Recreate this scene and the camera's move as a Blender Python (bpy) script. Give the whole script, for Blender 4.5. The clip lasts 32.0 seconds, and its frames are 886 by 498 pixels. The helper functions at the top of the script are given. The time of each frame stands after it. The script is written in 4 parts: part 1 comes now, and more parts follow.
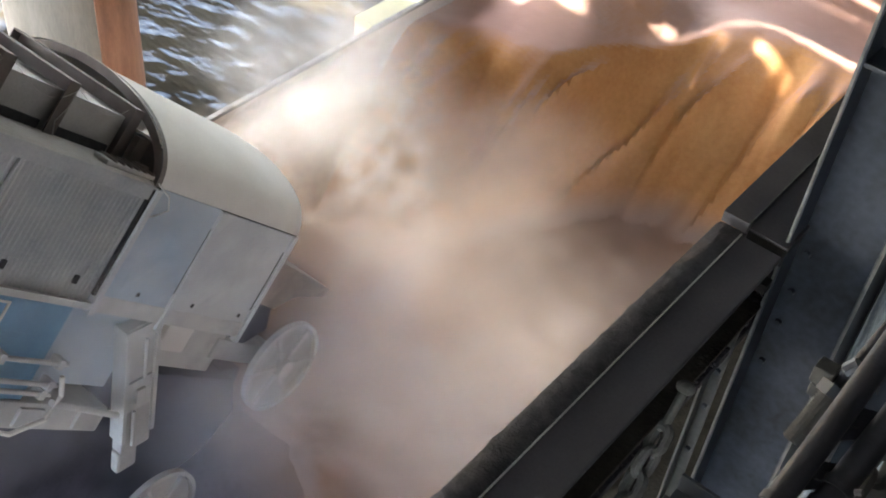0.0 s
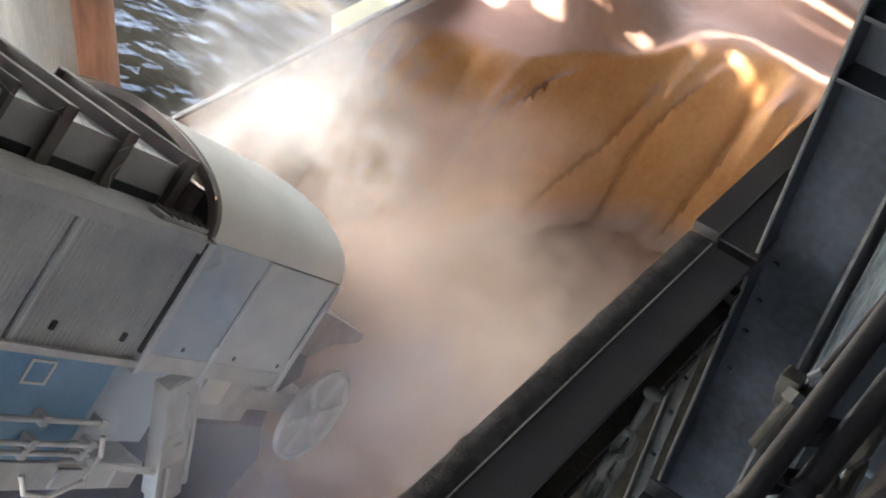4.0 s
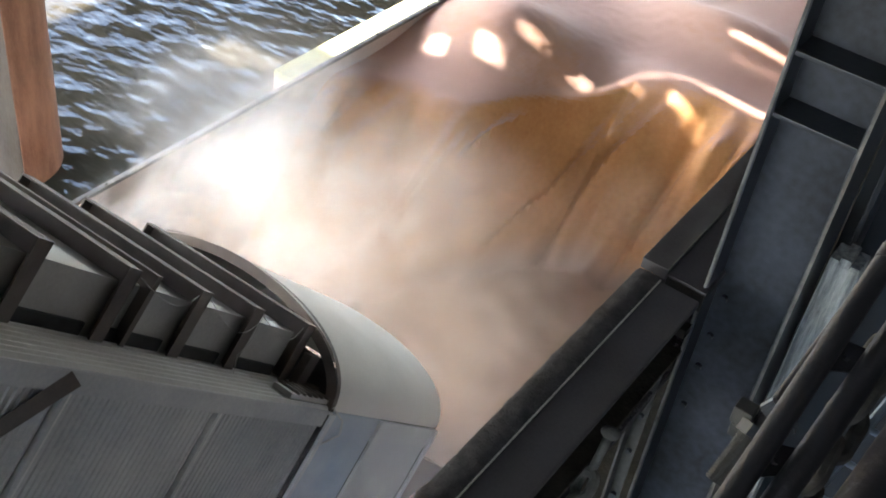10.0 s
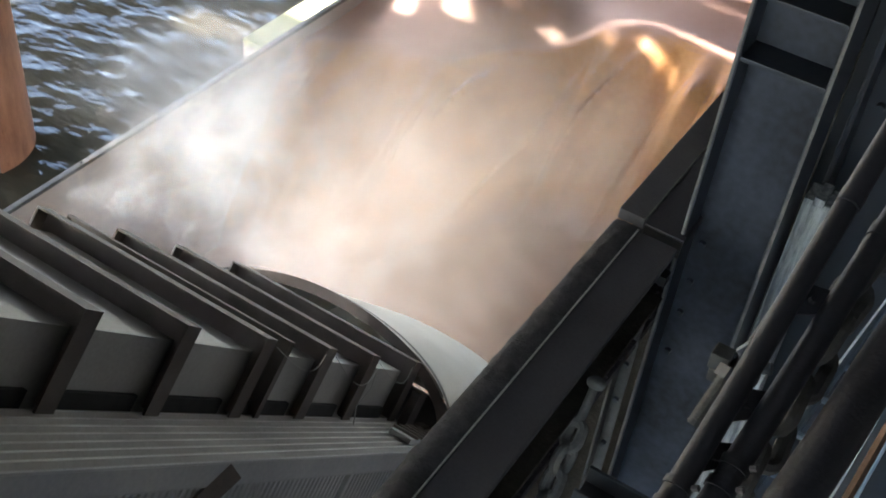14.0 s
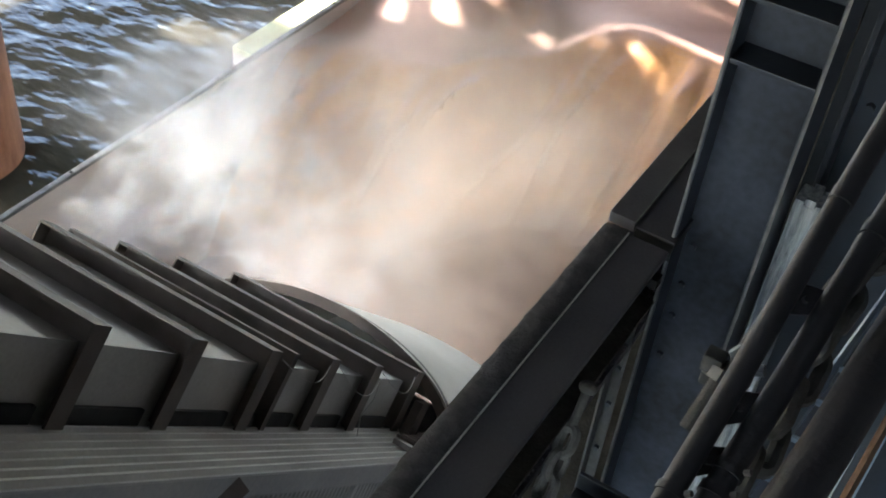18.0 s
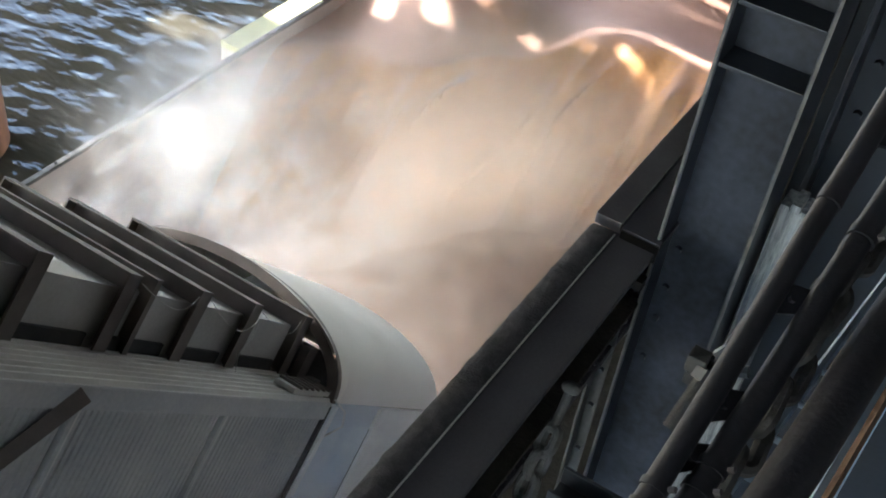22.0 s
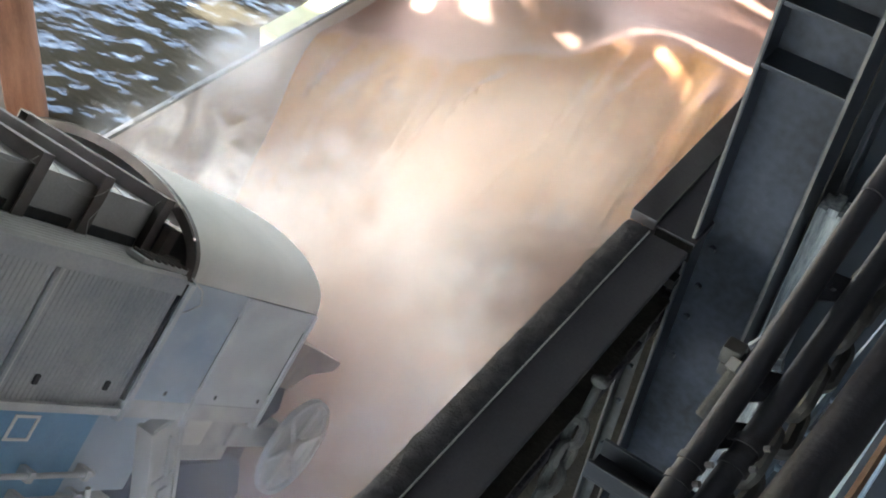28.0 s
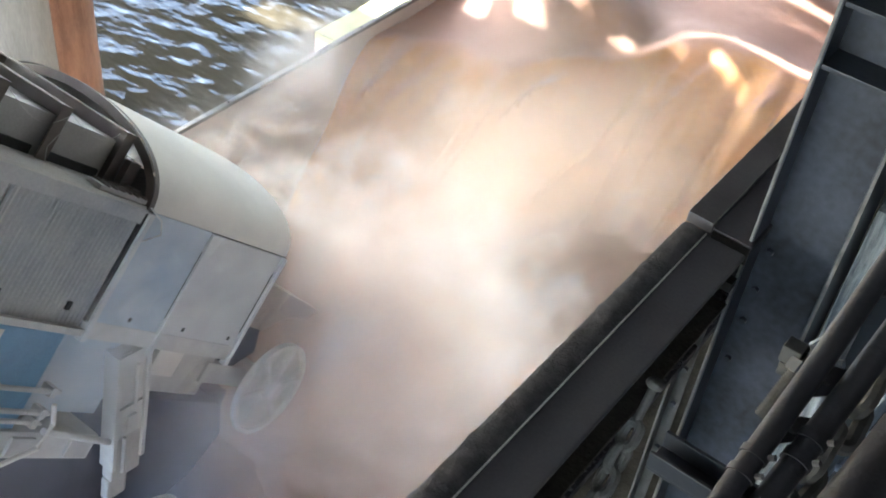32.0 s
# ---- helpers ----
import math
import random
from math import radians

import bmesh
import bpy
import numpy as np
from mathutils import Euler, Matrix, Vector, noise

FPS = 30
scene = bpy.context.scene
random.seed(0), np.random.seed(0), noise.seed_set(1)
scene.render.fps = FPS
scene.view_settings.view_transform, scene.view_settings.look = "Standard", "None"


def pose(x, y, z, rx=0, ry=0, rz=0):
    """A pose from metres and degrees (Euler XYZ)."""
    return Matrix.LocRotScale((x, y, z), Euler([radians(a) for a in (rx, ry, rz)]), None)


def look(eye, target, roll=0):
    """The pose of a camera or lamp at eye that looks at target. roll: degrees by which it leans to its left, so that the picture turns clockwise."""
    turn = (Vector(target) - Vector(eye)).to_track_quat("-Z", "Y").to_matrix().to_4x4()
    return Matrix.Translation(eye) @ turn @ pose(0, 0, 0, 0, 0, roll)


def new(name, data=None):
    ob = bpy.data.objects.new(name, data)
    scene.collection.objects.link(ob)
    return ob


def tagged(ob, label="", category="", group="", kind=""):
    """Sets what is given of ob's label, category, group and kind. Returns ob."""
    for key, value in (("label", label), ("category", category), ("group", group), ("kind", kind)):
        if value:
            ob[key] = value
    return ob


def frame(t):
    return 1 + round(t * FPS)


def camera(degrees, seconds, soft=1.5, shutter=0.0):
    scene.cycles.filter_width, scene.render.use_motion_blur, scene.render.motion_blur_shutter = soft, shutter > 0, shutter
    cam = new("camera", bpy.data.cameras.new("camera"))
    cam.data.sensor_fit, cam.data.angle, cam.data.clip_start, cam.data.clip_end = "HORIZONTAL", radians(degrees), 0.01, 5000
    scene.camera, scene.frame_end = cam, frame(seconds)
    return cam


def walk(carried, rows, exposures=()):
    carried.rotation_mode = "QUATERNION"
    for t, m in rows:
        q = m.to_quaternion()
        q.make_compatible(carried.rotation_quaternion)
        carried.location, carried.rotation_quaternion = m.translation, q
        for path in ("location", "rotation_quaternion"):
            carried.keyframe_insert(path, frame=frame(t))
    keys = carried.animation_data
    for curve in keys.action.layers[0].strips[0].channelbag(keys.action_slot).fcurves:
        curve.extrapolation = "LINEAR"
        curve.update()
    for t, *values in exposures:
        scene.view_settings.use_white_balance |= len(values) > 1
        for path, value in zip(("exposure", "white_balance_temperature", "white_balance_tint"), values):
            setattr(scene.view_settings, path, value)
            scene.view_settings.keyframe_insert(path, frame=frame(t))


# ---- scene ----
cam = camera(43.0, 32.0, soft=1.9)
walk(cam, [
    (0, pose(-0.0007, 0.0050, 12.4801, 46.67, -4.95, 39.69)),
    (0.5, pose(0.0005, 0.0042, 12.4796, 46.52, -5.09, 39.76)),
    (1, pose(0.0005, 0.0036, 12.4797, 46.41, -5.29, 39.95)),
    (1.5, pose(0.0005, 0.0029, 12.4797, 46.48, -5.50, 39.99)),
    (2, pose(0.0004, 0.0022, 12.4800, 46.52, -5.70, 39.98)),
    (2.5, pose(0.0006, 0.0013, 12.4806, 46.56, -6.32, 40.04)),
    (3, pose(0.0005, 0.0004, 12.4818, 46.77, -6.61, 39.90)),
    (3.5, pose(0.0004, -0.0014, 12.4833, 46.88, -6.76, 39.88)),
    (5.5, pose(0.0005, -0.0103, 12.4924, 46.35, -7.88, 38.34)),
    (6, pose(0.0007, -0.0110, 12.4930, 46.25, -7.57, 37.92)),
    (6.5, pose(0.0007, -0.0106, 12.4931, 46.65, -7.33, 37.57)),
    (7, pose(0.0010, -0.0100, 12.4921, 46.34, -7.51, 37.32)),
    (7.5, pose(0.0010, -0.0084, 12.4910, 46.31, -7.50, 36.84)),
    (8, pose(0.0006, -0.0071, 12.4892, 46.00, -7.61, 36.45)),
    (8.5, pose(0.0006, -0.0058, 12.4876, 45.64, -7.75, 36.24)),
    (9, pose(0.0008, -0.0052, 12.4862, 45.24, -8.04, 35.86)),
    (9.5, pose(0.0012, -0.0045, 12.4863, 46.07, -7.96, 35.42)),
    (10, pose(0.0024, -0.0052, 12.4867, 49.65, -6.83, 36.07)),
    (10.5, pose(0.0051, -0.0060, 12.4880, 49.76, -6.36, 36.40)),
    (11, pose(0.0070, -0.0071, 12.4900, 49.35, -6.15, 36.05)),
    (11.5, pose(0.0080, -0.0082, 12.4925, 49.29, -5.58, 35.67)),
    (12, pose(0.0096, -0.0090, 12.4949, 48.72, -5.51, 35.43)),
    (12.5, pose(0.0109, -0.0093, 12.4975, 48.12, -5.41, 34.66)),
    (13, pose(0.0131, -0.0093, 12.4993, 48.04, -5.08, 34.13)),
    (13.5, pose(0.0117, -0.0086, 12.5013, 47.98, -4.86, 33.50)),
    (14, pose(0.0117, -0.0077, 12.5017, 47.86, -4.97, 33.21)),
    (14.5, pose(0.0113, -0.0058, 12.5012, 47.62, -5.36, 33.16)),
    (16.5, pose(0.0106, 0.0048, 12.4909, 47.39, -5.38, 32.99)),
    (17, pose(0.0105, 0.0058, 12.4895, 47.59, -5.14, 32.98)),
    (17.5, pose(0.0100, 0.0056, 12.4884, 47.76, -5.02, 32.83)),
    (18, pose(0.0103, 0.0055, 12.4879, 48.23, -4.83, 32.52)),
    (18.5, pose(0.0100, 0.0054, 12.4878, 48.41, -5.13, 32.52)),
    (19, pose(0.0098, 0.0048, 12.4873, 48.39, -5.45, 32.61)),
    (19.5, pose(0.0099, 0.0043, 12.4866, 48.07, -5.67, 32.72)),
    (20, pose(0.0097, 0.0041, 12.4862, 47.99, -5.72, 32.80)),
    (20.5, pose(0.0095, 0.0037, 12.4854, 48.01, -5.78, 32.79)),
    (21, pose(0.0097, 0.0032, 12.4845, 48.04, -5.86, 32.80)),
    (21.5, pose(0.0099, 0.0026, 12.4835, 48.01, -6.11, 32.88)),
    (22, pose(0.0098, 0.0021, 12.4827, 48.20, -6.23, 32.73)),
    (22.5, pose(0.0101, 0.0012, 12.4815, 48.23, -6.38, 32.96)),
    (23, pose(0.0102, 0.0006, 12.4806, 47.97, -6.37, 33.19)),
    (23.5, pose(0.0103, 0.0003, 12.4799, 47.96, -6.09, 33.32)),
    (24, pose(0.0103, 0.0001, 12.4796, 47.99, -5.96, 33.58)),
    (24.5, pose(0.0106, -0.0003, 12.4791, 48.08, -5.95, 33.93)),
    (25, pose(0.0106, -0.0012, 12.4793, 48.06, -6.04, 34.08)),
    (25.5, pose(0.0110, -0.0036, 12.4796, 47.99, -6.18, 34.18)),
    (27.5, pose(0.0118, -0.0270, 12.4853, 47.72, -6.96, 35.01)),
    (28, pose(0.0120, -0.0313, 12.4863, 47.64, -6.99, 35.40)),
    (28.5, pose(0.0123, -0.0348, 12.4868, 47.56, -6.73, 35.49)),
    (29, pose(0.0126, -0.0376, 12.4870, 47.21, -6.73, 35.85)),
    (29.5, pose(0.0126, -0.0398, 12.4875, 46.94, -6.44, 36.07)),
    (30, pose(0.0128, -0.0423, 12.4875, 46.94, -6.13, 36.34)),
    (30.5, pose(0.0130, -0.0445, 12.4875, 46.97, -5.66, 36.44)),
    (31, pose(0.0130, -0.0463, 12.4876, 47.05, -5.72, 37.04)),
    (31.5, pose(0.0131, -0.0478, 12.4877, 47.17, -5.52, 37.19)),
    (32, pose(0.0131, -0.0491, 12.4878, 47.60, -5.55, 37.66)),
], [(0, 4.22, 6980, 15.5), (4, 4.25, 6960, 15.5), (9, 4.15, 6720, 14), (14, 3.92, 6500, 12), (21, 3.92, 6450, 11), (25, 4.12, 6450, 11), (28, 4.32, 6500, 11), (32, 4.5, 6550, 11)])

# ---- light ----
TO_SUN = Vector((-0.75, -0.28, 0.62)).normalized()
world = bpy.data.worlds.new("world")
scene.world = world
world.use_nodes = True
wn = world.node_tree.nodes
sky = wn.new("ShaderNodeTexSky")
sky.sky_type = "NISHITA"
sky.sun_disc = False
sky.sun_elevation = math.asin(TO_SUN.z)
sky.sun_rotation = math.atan2(TO_SUN.x, TO_SUN.y)
world.node_tree.links.new(sky.outputs[0], wn["Background"].inputs[0])
wn["Background"].inputs[1].default_value = 0.15
sun = new("sun", bpy.data.lights.new("sun", "SUN"))
sun.data.energy = 3.4
sun.data.angle = radians(0.6)
sun.data.color = (1.0, 0.96, 0.9)
sun.matrix_world = look(TO_SUN * 60, (0, 0, 0))
scene.cycles.transparent_max_bounces = 160
scene.cycles.max_bounces = 16
scene.cycles.diffuse_bounces = 8


# ---- materials ----
def material(name, low, high, rough=0.7, metal=0.0, scale=6.0, fine=60.0, bump=0.15, dust=0.0, dust_color=(0.5, 0.47, 0.42), streak=None):
    """Two colours mixed by coarse and fine noise, fine relief, and an uneven coat of settled dust."""
    m = bpy.data.materials.new(name)
    m.use_nodes = True
    nt = m.node_tree
    b = nt.nodes["Principled BSDF"]
    co = nt.nodes.new("ShaderNodeTexCoord")
    mp = nt.nodes.new("ShaderNodeMapping")
    nt.links.new(co.outputs["Object"], mp.inputs["Vector"])
    if streak:
        mp.inputs["Scale"].default_value = streak
    n1 = nt.nodes.new("ShaderNodeTexNoise")
    n1.inputs["Scale"].default_value = scale
    n1.inputs["Detail"].default_value = 6
    n2 = nt.nodes.new("ShaderNodeTexNoise")
    n2.inputs["Scale"].default_value = fine
    n2.inputs["Detail"].default_value = 4
    for n in (n1, n2):
        nt.links.new(mp.outputs[0], n.inputs["Vector"])
    add = nt.nodes.new("ShaderNodeMath")
    add.operation = "MULTIPLY_ADD"
    nt.links.new(n2.outputs["Fac"], add.inputs[0])
    add.inputs[1].default_value = 0.4
    nt.links.new(n1.outputs["Fac"], add.inputs[2])
    ramp = nt.nodes.new("ShaderNodeValToRGB")
    ramp.color_ramp.elements[0].position, ramp.color_ramp.elements[0].color = 0.48, (*low, 1)
    ramp.color_ramp.elements[1].position, ramp.color_ramp.elements[1].color = 0.92, (*high, 1)
    nt.links.new(add.outputs[0], ramp.inputs[0])
    colour = ramp.outputs[0]
    if dust:
        n3 = nt.nodes.new("ShaderNodeTexNoise")
        n3.inputs["Scale"].default_value = scale * 0.45
        n3.inputs["Detail"].default_value = 5
        nt.links.new(co.outputs["Object"], n3.inputs["Vector"])
        r3 = nt.nodes.new("ShaderNodeMapRange")
        r3.inputs["From Min"].default_value, r3.inputs["From Max"].default_value = 0.35, 0.7
        r3.inputs["To Max"].default_value = dust
        r3.inputs["To Min"].default_value = dust * 0.35
        nt.links.new(n3.outputs["Fac"], r3.inputs["Value"])
        mix = nt.nodes.new("ShaderNodeMix")
        mix.data_type = "RGBA"
        nt.links.new(r3.outputs[0], mix.inputs["Factor"])
        nt.links.new(colour, mix.inputs["A"])
        mix.inputs["B"].default_value = (*dust_color, 1)
        colour = mix.outputs["Result"]
    nt.links.new(colour, b.inputs["Base Color"])
    b.inputs["Roughness"].default_value = rough
    b.inputs["Metallic"].default_value = metal
    if bump:
        bp = nt.nodes.new("ShaderNodeBump")
        bp.inputs["Strength"].default_value = bump
        bp.inputs["Distance"].default_value = 0.02
        nt.links.new(add.outputs[0], bp.inputs["Height"])
        nt.links.new(bp.outputs[0], b.inputs["Normal"])
    return m


CASING = material("dusty_casing", (0.17, 0.185, 0.21), (0.35, 0.345, 0.34), 0.75, 0, 1.2, 25, 0.1, 0.5, (0.29, 0.28, 0.26), (1, 1, 1))
HOOD = material("dusty_hood", (0.42, 0.39, 0.355), (0.57, 0.535, 0.49), 0.7, 0, 0.9, 30, 0.06, 0.5, (0.5, 0.475, 0.43))
PALEBLUE = material("pale_blue_paint", (0.17, 0.25, 0.35), (0.32, 0.36, 0.39), 0.7, 0, 1.1, 22, 0.08, 0.6, (0.36, 0.37, 0.37))
BLUE = material("blue_paint", (0.035, 0.14, 0.26), (0.07, 0.22, 0.36), 0.6, 0, 1.6, 30, 0.08, 0.4, (0.3, 0.35, 0.38))
RIB = material("brown_steel", (0.025, 0.018, 0.016), (0.065, 0.045, 0.038), 0.65, 0.1, 4, 60, 0.2, 0.15)
PANEL = material("grey_panel", (0.19, 0.19, 0.19), (0.32, 0.315, 0.31), 0.7, 0, 1.5, 30, 0.1, 0.4)
PALE = material("dusty_frame", (0.23, 0.235, 0.24), (0.35, 0.35, 0.345), 0.8, 0, 3, 40, 0.15, 0.5)
SOIL = material("dusty_brown_plate", (0.13, 0.1, 0.085), (0.27, 0.215, 0.18), 0.85, 0, 2.5, 30, 0.15, 0.4, (0.26, 0.21, 0.18))
SHADE = material("shade_blue", (0.018, 0.02, 0.032), (0.05, 0.05, 0.068), 0.8, 0, 2, 30, 0.1, 0.2, (0.07, 0.07, 0.09))
BROWN = material("brown_edge", (0.06, 0.035, 0.024), (0.14, 0.085, 0.06), 0.8, 0, 12, 90, 0.2)
GRIME = material("brown_grime", (0.03, 0.027, 0.023), (0.085, 0.077, 0.066), 0.9, 0, 9, 80, 0.4)
BLACK = material("dark_void", (0.012, 0.012, 0.013), (0.03, 0.03, 0.03), 0.9, 0, 5, 50, 0.1)
STEEL = material("dark_steel", (0.004, 0.006, 0.009), (0.02, 0.025, 0.036), 0.4, 0.2, 1.7, 60, 0.12, 0.75, (0.065, 0.08, 0.11))
STAINED = material("rubbed_blue_black_steel", (0.002, 0.003, 0.005), (0.055, 0.068, 0.1), 0.5, 0.1, 3.4, 40, 0.05, 0.2, (0.045, 0.055, 0.078))
STEEL2 = material("grey_dusted_steel", (0.068, 0.066, 0.078), (0.118, 0.115, 0.13), 0.8, 0.0, 4, 120, 0.1, 0.3, (0.135, 0.132, 0.145))
BRIGHT = material("polished_edge", (0.6, 0.6, 0.6), (0.85, 0.84, 0.82), 0.5, 0.0, 20, 120, 0.1)
EDGE = material("worn_edge", (0.1, 0.105, 0.11), (0.22, 0.22, 0.22), 0.5, 0.3, 20, 120, 0.1)
CRUST = material("dirt_crust", (0.035, 0.034, 0.04), (0.115, 0.112, 0.126), 0.95, 0, 30, 170, 0.45, 0.45, (0.1, 0.098, 0.11))
IRON = material("rusty_iron", (0.03, 0.031, 0.033), (0.075, 0.08, 0.086), 0.75, 0.1, 14, 90, 0.3, 0.35, (0.1, 0.104, 0.11))
CHAIN = material("galvanised_link", (0.085, 0.088, 0.092), (0.2, 0.205, 0.212), 0.6, 0.1, 18, 120, 0.3, 0.3, (0.2, 0.195, 0.185))
PIPE = material("dusty_pipe", (0.008, 0.0095, 0.015), (0.018, 0.02, 0.03), 0.55, 0.0, 9, 140, 0.15, 0.35, (0.044, 0.046, 0.064))
TIMBER = material("weathered_timber", (0.1, 0.12, 0.15), (0.5, 0.54, 0.58), 0.85, 0, 5, 40, 0.6, 0, streak=(13, 13, 0.8))
BLUEPLATE = material("pale_blue_plate", (0.14, 0.22, 0.33), (0.3, 0.39, 0.5), 0.6, 0, 3, 40, 0.1)
BARGE = material("barge_wall", (0.4, 0.355, 0.32), (0.54, 0.48, 0.425), 0.75, 0, 0.8, 12, 0.15, 0.7, (0.58, 0.47, 0.38))
RIM = material("barge_rim", (0.08, 0.078, 0.075), (0.2, 0.19, 0.18), 0.6, 0.0, 3, 40, 0.2)
DECK = material("barge_deck", (0.33, 0.33, 0.16), (0.5, 0.48, 0.25), 0.6, 0, 1.5, 20, 0.2)
# Blue-grey stands in for the shade on the hold floor below the leg.
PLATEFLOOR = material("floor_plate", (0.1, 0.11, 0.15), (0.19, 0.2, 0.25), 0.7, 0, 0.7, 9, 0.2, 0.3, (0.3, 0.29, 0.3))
WALL = material("dark_concrete", (0.09, 0.092, 0.1), (0.16, 0.16, 0.17), 0.85, 0, 0.8, 10, 0.2)
PLATE = material("pale_plate", (0.3, 0.315, 0.33), (0.42, 0.425, 0.42), 0.7, 0, 1.3, 25, 0.08, 0.4, (0.42, 0.41, 0.39))
PILE = material("concrete_pile", (0.14, 0.12, 0.1), (0.25, 0.225, 0.19), 0.85, 0, 1.2, 20, 0.3, streak=(2, 2, 0.3))
RUST = material("rust_sleeve", (0.15, 0.055, 0.024), (0.31, 0.14, 0.075), 0.85, 0, 2.0, 25, 0.3, 0.15, (0.3, 0.24, 0.2), (2, 2, 0.4))
ROOF = material("roof_sheet", (0.16, 0.165, 0.175), (0.26, 0.265, 0.275), 0.7, 0, 0.6, 8, 0.1)


def shade_dust_floor(m):
    """Floor colour runs from cargo-dust brown by the heap to blue-grey painted as shade."""
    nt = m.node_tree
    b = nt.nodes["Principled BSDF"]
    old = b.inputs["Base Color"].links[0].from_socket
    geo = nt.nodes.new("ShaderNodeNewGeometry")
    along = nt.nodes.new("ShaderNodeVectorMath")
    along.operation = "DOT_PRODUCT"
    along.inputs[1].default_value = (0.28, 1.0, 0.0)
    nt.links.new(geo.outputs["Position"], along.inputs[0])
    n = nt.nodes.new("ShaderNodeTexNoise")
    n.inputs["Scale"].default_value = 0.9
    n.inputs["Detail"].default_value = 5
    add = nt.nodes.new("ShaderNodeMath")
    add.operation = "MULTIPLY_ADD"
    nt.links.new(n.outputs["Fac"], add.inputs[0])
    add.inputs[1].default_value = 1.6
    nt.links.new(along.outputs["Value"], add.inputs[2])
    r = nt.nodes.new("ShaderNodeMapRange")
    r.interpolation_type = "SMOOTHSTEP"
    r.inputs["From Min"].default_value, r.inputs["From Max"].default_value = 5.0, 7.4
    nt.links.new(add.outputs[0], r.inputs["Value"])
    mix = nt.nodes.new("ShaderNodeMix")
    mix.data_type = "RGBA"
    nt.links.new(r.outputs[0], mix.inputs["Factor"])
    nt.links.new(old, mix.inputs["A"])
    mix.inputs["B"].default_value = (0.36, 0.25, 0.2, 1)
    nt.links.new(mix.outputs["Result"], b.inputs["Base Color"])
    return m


def cargo_material():
    m = material("granular_cargo", (0.42, 0.185, 0.058), (0.58, 0.3, 0.115), 0.85, 0, 0.7, 9, 0.5)
    nt = m.node_tree
    b = nt.nodes["Principled BSDF"]
    old = b.inputs["Base Color"].links[0].from_socket
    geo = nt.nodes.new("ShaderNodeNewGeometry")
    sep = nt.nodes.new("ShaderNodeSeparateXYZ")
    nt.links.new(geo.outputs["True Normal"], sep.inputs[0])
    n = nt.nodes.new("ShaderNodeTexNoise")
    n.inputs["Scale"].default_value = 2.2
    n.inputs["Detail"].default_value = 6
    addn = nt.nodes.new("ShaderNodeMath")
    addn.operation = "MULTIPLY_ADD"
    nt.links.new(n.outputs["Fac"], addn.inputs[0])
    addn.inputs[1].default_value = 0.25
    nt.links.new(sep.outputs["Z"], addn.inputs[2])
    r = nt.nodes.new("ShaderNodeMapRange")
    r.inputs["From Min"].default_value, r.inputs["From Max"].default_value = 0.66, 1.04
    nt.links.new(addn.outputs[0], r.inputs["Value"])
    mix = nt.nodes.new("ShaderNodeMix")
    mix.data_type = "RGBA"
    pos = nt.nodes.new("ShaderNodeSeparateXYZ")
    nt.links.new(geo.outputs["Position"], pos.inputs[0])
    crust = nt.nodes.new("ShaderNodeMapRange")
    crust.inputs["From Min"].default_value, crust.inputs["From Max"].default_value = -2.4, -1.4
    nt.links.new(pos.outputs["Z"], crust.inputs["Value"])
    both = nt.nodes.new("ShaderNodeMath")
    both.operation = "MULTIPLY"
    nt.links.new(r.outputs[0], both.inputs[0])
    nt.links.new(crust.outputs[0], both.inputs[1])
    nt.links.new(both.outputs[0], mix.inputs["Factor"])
    low = nt.nodes.new("ShaderNodeMapRange")
    low.interpolation_type = "SMOOTHSTEP"
    low.inputs["From Min"].default_value, low.inputs["From Max"].default_value = -3.2, -4.05
    nt.links.new(pos.outputs["Z"], low.inputs["Value"])
    swept = nt.nodes.new("ShaderNodeMix")
    swept.data_type = "RGBA"
    nt.links.new(low.outputs[0], swept.inputs["Factor"])
    nt.links.new(old, swept.inputs["A"])
    swept.inputs["B"].default_value = (0.36, 0.25, 0.2, 1)
    nt.links.new(swept.outputs["Result"], mix.inputs["A"])
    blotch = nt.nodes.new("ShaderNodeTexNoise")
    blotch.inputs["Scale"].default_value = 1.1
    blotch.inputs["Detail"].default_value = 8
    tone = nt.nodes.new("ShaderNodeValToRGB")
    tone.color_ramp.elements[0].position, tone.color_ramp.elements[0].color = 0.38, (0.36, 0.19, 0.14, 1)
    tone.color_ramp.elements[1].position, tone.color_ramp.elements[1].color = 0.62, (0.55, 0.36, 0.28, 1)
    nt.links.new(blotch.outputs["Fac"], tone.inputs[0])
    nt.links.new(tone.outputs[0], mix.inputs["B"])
    nt.links.new(mix.outputs["Result"], b.inputs["Base Color"])
    return m


